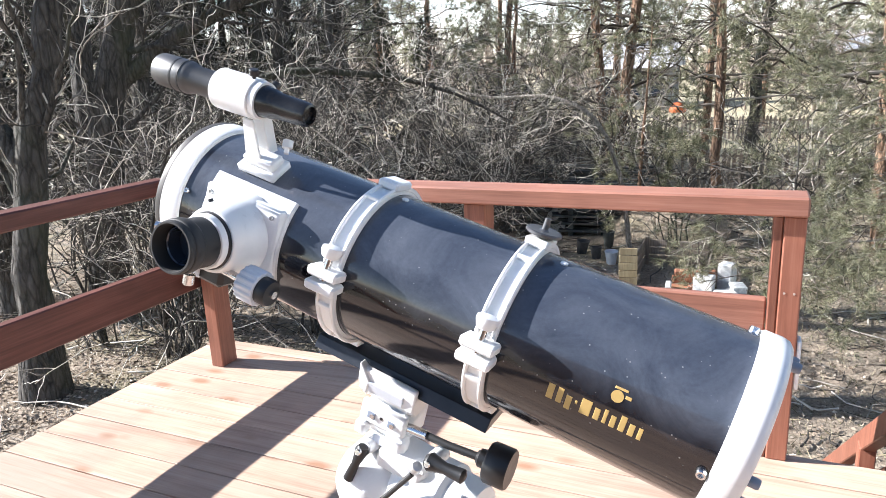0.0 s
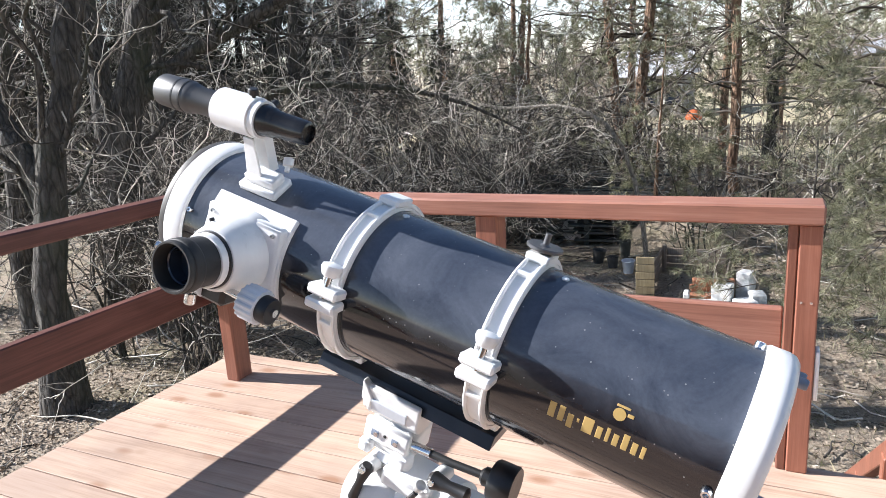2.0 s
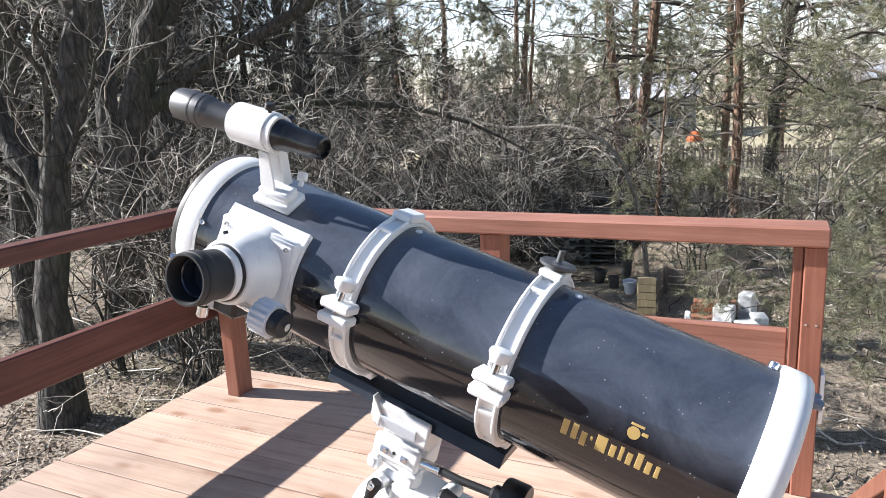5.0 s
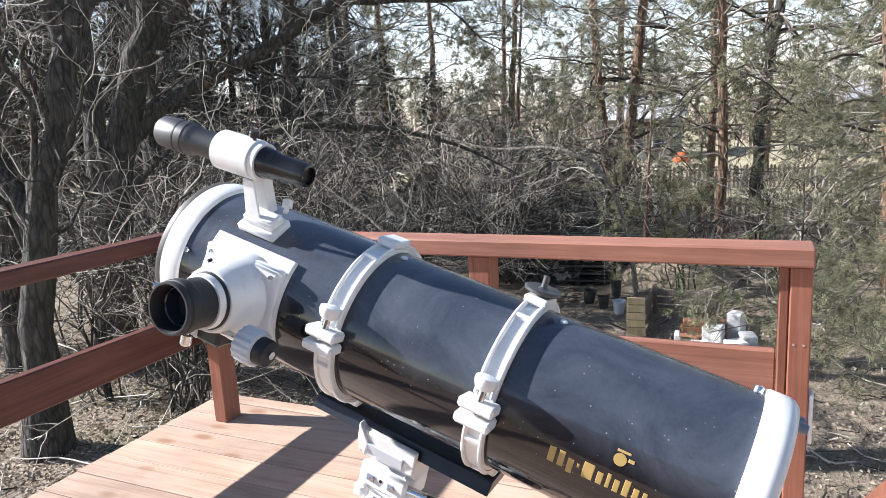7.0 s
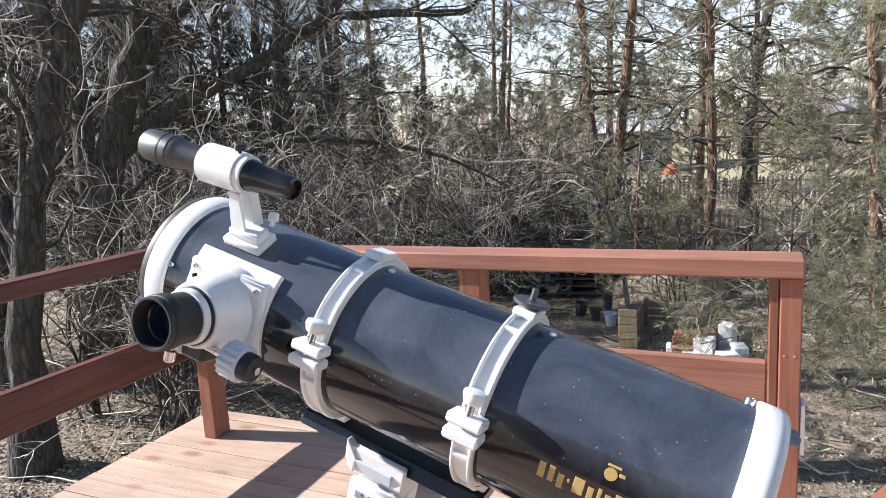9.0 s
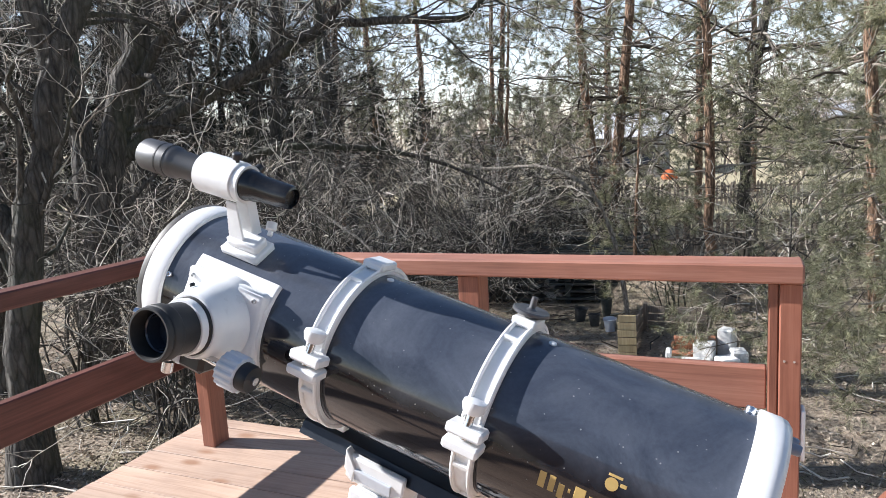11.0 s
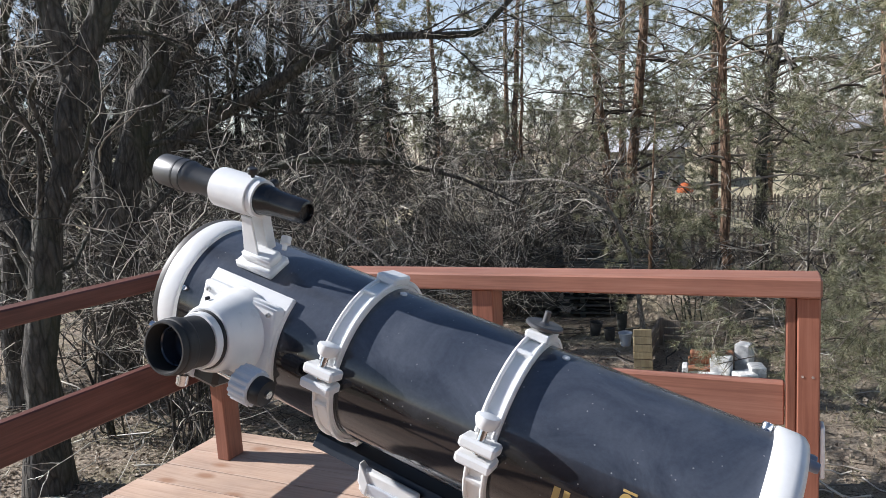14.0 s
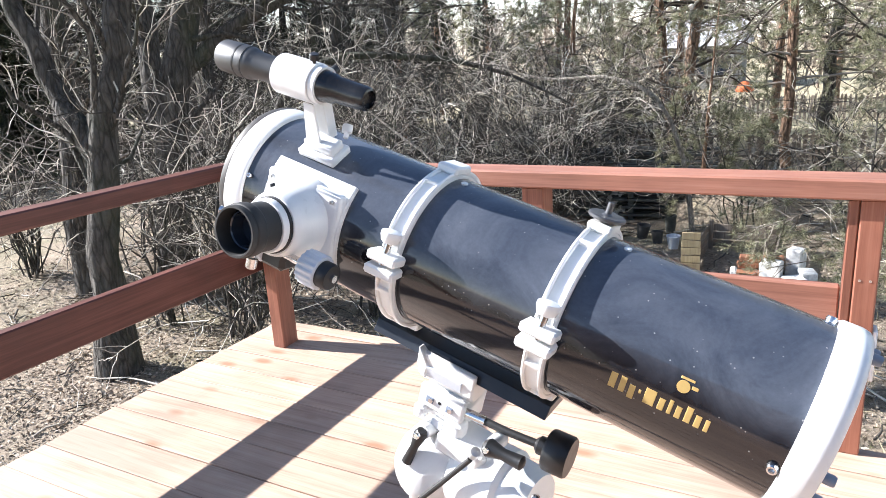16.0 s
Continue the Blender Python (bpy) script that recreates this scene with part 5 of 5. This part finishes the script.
def compost_bin():
    """An open bin of horizontal slats with a heap of dry soil behind it."""
    b = thing("compost_bin", T(-0.60, 8.65, gz(-0.60, 8.65)), "open slatted compost bin with a pale yellow front panel", "compost bin")
    for k in range(6):
        part("slat", Geo().box((0.20 + random.uniform(-0.01, 0.01), 0.022, 0.080), pose(-0.42, -0.66, 0.05 + 0.088 * k, 0, random.uniform(-2, 2), 8), 0.003), M_PALEWOOD, b, "pale yellow slat", 0)
    for k in range(3):
        part("slat", Geo().box((0.022, 1.26, 0.085), T(-0.42, 0, 0.06 + 0.105 * k), 0.003), M_GREYWOOD, b, "", 0)
        part("slat", Geo().box((0.84, 0.022, 0.085), T(0, 0.66, 0.06 + 0.105 * k), 0.003), M_GREYWOOD, b, "", 0)
        part("slat", Geo().box((0.022, 1.30, 0.085), T(0.42, 0, 0.06 + 0.105 * k), 0.003), M_GREYWOOD, b, "", 0)
    for x, y in ((-0.385, -0.62), (-0.385, 0.62), (0.385, -0.62), (0.385, 0.62)):
        part("corner_post", Geo().box((0.05, 0.05, 0.38), T(x, y, 0.17), 0.004), M_GREYWOOD, b, "", 0)


compost_bin()


def soil_heap():
    g = Geo()
    n = 26
    vs = []
    for j in range(n + 1):
        for i in range(n + 1):
            u, w = 2 * i / n - 1, 2 * j / n - 1
            h = max(0.0, 1 - u * u - w * w) ** 0.7
            x, y = u * 0.95, w * 0.8
            vs.append((x, y, -0.04 + 0.52 * h + 0.05 * h * noise.noise(Vector((x * 6, y * 6, 2)))))
    g.add(vs, [(j * (n + 1) + i, j * (n + 1) + i + 1, (j + 1) * (n + 1) + i + 1, (j + 1) * (n + 1) + i) for j in range(n) for i in range(n)])
    ob = part("soil_mound", g, M_GROUND, None, "", 180, False)
    ob.matrix_world = T(-0.95, 10.9, gz(-0.95, 10.9))
    tagged(ob, "low heap of dry brown soil behind the bin", "soil heap")


soil_heap()


def block(x, y, z, size, rz, mat, name, label, cat, group=""):
    ob = part(name, Geo().box(size, None, 0.012), mat, None, "", 30)
    ob.matrix_world = pose(x, y, gz(x, y) + z + size[2] / 2 - 0.02, 0, 0, rz)
    tagged(ob, label, cat, group)


for x, y, z, size, rz in ((-0.32, 7.78, 0, (0.40, 0.24, 0.13), 4), (-0.20, 7.98, 0.0, (0.20, 0.20, 0.27), -8), (0.03, 7.86, 0, (0.20, 0.2, 0.14), 30), (0.14, 8.02, 0, (0.16, 0.2, 0.18), 14), (-0.56, 7.86, 0, (0.06, 0.18, 0.22), 4), (0.02, 8.22, 0, (0.16, 0.16, 0.36), -20)):
    block(x, y, z, size, rz, M_BLOCK, "concrete_block", "pale grey concrete block lying on the ground", "concrete block", "concrete blocks")
for k in range(8):
    block(-0.44 + 0.23 * (k % 2) + random.uniform(-0.03, 0.03), 8.02 + 0.12 * (k // 4), 0.072 * (k // 2 % 4), (0.21, 0.105, 0.07), random.uniform(-14, 14), M_BRICK, "brick", "loose orange brick in a small pile", "brick", "loose bricks")
for x, y, z, size, rz in ((-2.66, 11.0, 0, (0.32, 0.3, 0.36), 6), (-2.64, 11.02, 0.36, (0.30, 0.28, 0.30), -4)):
    block(x, y, z, size, rz, M_BLOCK, "concrete_block", "pale grey concrete block in a small stack", "concrete block", "concrete blocks")


def bucket(x, y, r, h, mat, rz, lean, label):
    ob = part("bucket", Geo().lathe([(0.0, 0.0), (r * 0.72, 0.0), (r * 0.98, h * 0.96), (r * 1.06, h * 0.97), (r * 1.06, h), (r * 0.93, h), (r * 0.68, 0.02), (0.0, 0.02)], None, 28), mat, None)
    ob.matrix_world = pose(x, y, gz(x, y), lean, 0, rz)
    tagged(ob, label, "bucket", "buckets and pots")


bucket(-1.42, 9.15, 0.085, 0.17, M_KNOB, 0, 4, "dented grey bucket standing on the soil")
bucket(-1.66, 9.35, 0.08, 0.16, M_POTBLACK, 40, -5, "dark plastic plant pot")
bucket(-1.92, 9.6, 0.09, 0.19, M_POTBLACK, 80, 8, "dark plastic plant pot leaning")
bucket(-1.60, 9.9, 0.08, 0.26, M_GREENPL, 10, 3, "tall dark plastic pot")


def stacked_boards():
    """A dark stack of old boards and pallets."""
    # the last two stacks are added to fill an area of dark shade
    for j, (x, y, rz) in enumerate(((-3.7, 12.0, 4), (-2.1, 12.3, -3), (-1.85, 11.0, 5), (-3.3, 10.9, -6))):
        s = thing("board_stack", pose(x, y, gz(x, y), 0, 0, rz), "dark weathered stack of old boards and pallets, some added to fill shade", "board stack", "board stacks")
        for k in range(7):
            for i in range(4):
                part("board", Geo().box((random.uniform(1.2, 1.5), 0.14, 0.035), pose(random.uniform(-0.06, 0.06), -0.34 + 0.22 * i, 0.06 + 0.115 * k, 0, 0, random.uniform(-2, 2)), 0.003), M_GREENPL, s, "", 0)
            for i in (-0.5, 0.0, 0.5):
                part("bearer", Geo().box((0.08, 0.8, 0.07), T(i, 0, 0.0075 + 0.115 * k), 0.003), M_GREENPL, s, "", 0)


stacked_boards()
pl = part("white_plank", Geo().box((1.1, 0.22, 0.04), None, 0.006), M_BLOCK, None, "", 0)
pl.matrix_world = pose(-1.1, 12.2, gz(-1.1, 12.2) + 0.16, 0, 0, 3)
tagged(pl, "long pale plank lying across two bearers", "plank")
for dx in (-0.4, 0.4):
    pb = part("bearer", Geo().box((0.12, 0.25, 0.17), T(dx, 0, -0.1), 0.004), M_GREENPL, pl, "", 0)


# ---- distance ----
def far_house(x, y, w, d, h, roof_h, wall, roof, label, rz=0.0):
    hs = thing("house", pose(x, y, gz(x, y) - 0.1, 0, 0, rz), label, "house")
    part("wall", Geo().box((w, d, h), T(0, 0, h / 2), 0.02), wall, hs, "", 0)
    part("roof", Geo().prism([(-d / 2 - 0.4, 0), (d / 2 + 0.4, 0), (0, roof_h)], w + 0.6, T(-w / 2 - 0.3, 0, h) @ Matrix(((0, 0, 1, 0), (1, 0, 0, 0), (0, 1, 0, 0), (0, 0, 0, 1)))), roof, hs, "", 0)
    for i in range(3):
        win = part("window", Geo().box((0.9, 0.08, 1.1), T(-w / 2 + w * (i + 0.5) / 3, -d / 2 - 0.03, h * 0.55), 0.02), M_BLOCK, hs, "", 0)
        part("pane", Geo().box((0.72, 0.03, 0.92), T(-w / 2 + w * (i + 0.5) / 3, -d / 2 - 0.075, h * 0.55), 0.005), M_GLASS, win, "", 0)


M_ROOF = paint("pale_sheet_roof", (0.55, 0.56, 0.58), 0.5, 0.2)
M_WALLGREY = paint("grey_boards", (0.30, 0.29, 0.27), 0.8, 0.25)
M_WALLBROWN = paint("brown_boards", (0.30, 0.19, 0.12), 0.8, 0.25)
M_TARP = paint("orange_tarpaulin", (0.62, 0.16, 0.05), 0.6, 0.3)
far_house(-5.6, 40, 3.4, 5, 2.2, 1.3, M_WALLGREY, M_ROOF, "small grey shed with a pale sheet roof")
far_house(5.6, 62, 5, 6, 2.4, 1.6, M_WALLGREY, M_ROOF, "distant grey house with a pale roof", 8)
tp = Geo()
tp.lathe([(0.9, 0.0), (0.95, 0.25), (0.7, 0.7), (0.35, 0.95), (0.0, 1.0)], None, 14)
tarp = part("tarpaulin_heap", tp, M_TARP, None, "", 60)
tarp.matrix_world = pose(-3.3, 36, gz(-3.3, 36), 0, 0, 0) @ Matrix.Diagonal((0.42, 0.4, 0.5, 1.0))
tagged(tarp, "heap under a bright orange tarpaulin far off", "heap")


def far_woods():
    """Bare woods closing the view far off."""
    vf = []
    for n, x0, x1, y0, y1, h0, h1 in ((130, -34, 22, 32, 46, 1.6, 4.0), (380, -80, 60, 48, 85, 4.0, 7.5)):
        x, y = RNG.uniform(x0, x1, n), RNG.uniform(y0, y1, n)
        h = RNG.uniform(h0, h1, n)
        P = np.zeros((n, 6, 3))
        t = np.linspace(0, 1, 6)
        P[..., 0] = x[:, None] + np.cumsum(RNG.normal(size=(n, 6)) * 0.12, 1)
        P[..., 1] = y[:, None] + np.cumsum(RNG.normal(size=(n, 6)) * 0.12, 1)
        P[..., 2] = np.array([gz(a, b) for a, b in zip(x, y)])[:, None] - 0.1 + h[:, None] * t
        R = np.linspace(0.11, 0.02, 6)[None] * np.ones((n, 1)) * (h1 / 7)
        a = spawn(P, R, n * 16, (h1 * 0.2, h1 * 0.42), (25, 70), 0.2, 0.05, 0.5, 0.1, 5, 0.02)
        b = spawn(*a, n * 60, (h1 * 0.08, h1 * 0.2), (20, 75), 0.3, 0.03, 0.6, 0.1, 4, 0.016)
        vf += [tubes(P, R, 4), tubes(*a, 3), tubes(*b, 3)]
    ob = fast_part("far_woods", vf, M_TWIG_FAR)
    tagged(ob, "distant brown leafless woods closing the view", "woods", "", "stuff")


far_woods()


# ---- litter on the ground ----
def litter():
    n = 90000
    x, y = RNG.uniform(-9.5, 4.5, n), 2.2 + RNG.uniform(0, 1, n) ** 1.4 * 11.5
    y[: n // 4] = RNG.uniform(-0.5, 6.0, n // 4)
    x[: n // 4] = RNG.uniform(-7.5, -2.6, n // 4)
    ok = ~((x > -2.45) & (y < 2.95))
    x, y = x[ok], y[ok]
    z = np.array([gz(a, b) for a, b in zip(x, y)]) + RNG.uniform(0.004, 0.02, len(x))
    c = np.stack([x, y, z], -1)
    d = RNG.normal(size=c.shape) * (1, 1, 0.35)
    e = np.cross(unit(d), unit(RNG.normal(size=c.shape) * (0.4, 0.4, 1)))
    L = RNG.uniform(0.008, 0.026, (len(x), 1))
    d, e = unit(d) * L, unit(e) * L * RNG.uniform(0.3, 0.65, (len(x), 1))
    up = np.array([0, 0, 1.0]) * L * RNG.uniform(0, 0.4, (len(x), 1))
    v = np.stack([c - d, c - e + up, c + d, c + e + up], 1).reshape(-1, 3)
    ob = fast_part("leaf_litter", [(v, np.arange(len(v)).reshape(-1, 4))], M_LITTER, None, "", False)
    tagged(ob, "dry brown and grey leaves scattered on the ground", "leaves", "", "stuff")
    n = 1500
    P = np.zeros((n, 5, 3))
    x, y = RNG.uniform(-9, 4, n), RNG.uniform(-0.5, 13, n)
    ok = ~((x > -2.7) & (y < 3.2))
    x, y = x[ok], y[ok]
    n = len(x)
    P = np.zeros((n, 5, 3))
    az = RNG.uniform(0, 2 * np.pi, n)
    ln = RNG.uniform(0.15, 0.9, n)
    for i in range(5):
        P[:, i, 0] = x + np.cos(az) * ln * i / 4
        P[:, i, 1] = y + np.sin(az) * ln * i / 4
        az = az + RNG.normal(size=n) * 0.25
        P[:, i, 2] = [gz(a, b) for a, b in zip(P[:, i, 0], P[:, i, 1])]
    P[..., 2] += RNG.uniform(0.01, 0.05, (n, 1)) + RNG.normal(size=(n, 5)) * 0.01
    R = np.linspace(1, 0.4, 5)[None] * RNG.uniform(0.003, 0.011, (n, 1))
    ob = fast_part("fallen_twigs", [tubes(P, R, 4)], M_TWIG)
    tagged(ob, "fallen dry twigs lying over the ground", "twigs", "", "stuff")
    # dry grass on the open side
    n = 26000
    x, y = RNG.uniform(-1.5, 6, n), RNG.uniform(3.2, 22, n)
    ok = ~((x < 0.2) & (y < 12.0) & (y > 7.6))
    x, y = x[ok], y[ok]
    z = np.array([gz(a, b) for a, b in zip(x, y)])
    b = np.stack([x, y, z], -1)
    d = unit(RNG.normal(size=b.shape) * (1, 1, 0.3) + (0, 0, 0.8)) * RNG.uniform(0.03, 0.13, (len(x), 1))
    w = unit(np.cross(d, RNG.normal(size=b.shape))) * 0.004
    v = np.stack([b - w, b + w, b + d], 1).reshape(-1, 3)
    ob = fast_part("dry_grass", [(v, np.arange(len(v)).reshape(-1, 3))], M_GRASS, None, "", False)
    tagged(ob, "thin dry yellow grass on the open ground", "grass", "", "stuff")


litter()

# ---- unseen wall added behind the deck for reflections in the tube ----
hw = part("wall_house", Geo().box((7.0, 0.2, 3.4), T(2.6, -2.35, 0.25), 0.01), M_WALLBROWN, None, "", 0)
tagged(hw, "unseen plain brown wall added behind the deck for reflections", "wall", "", "structure")
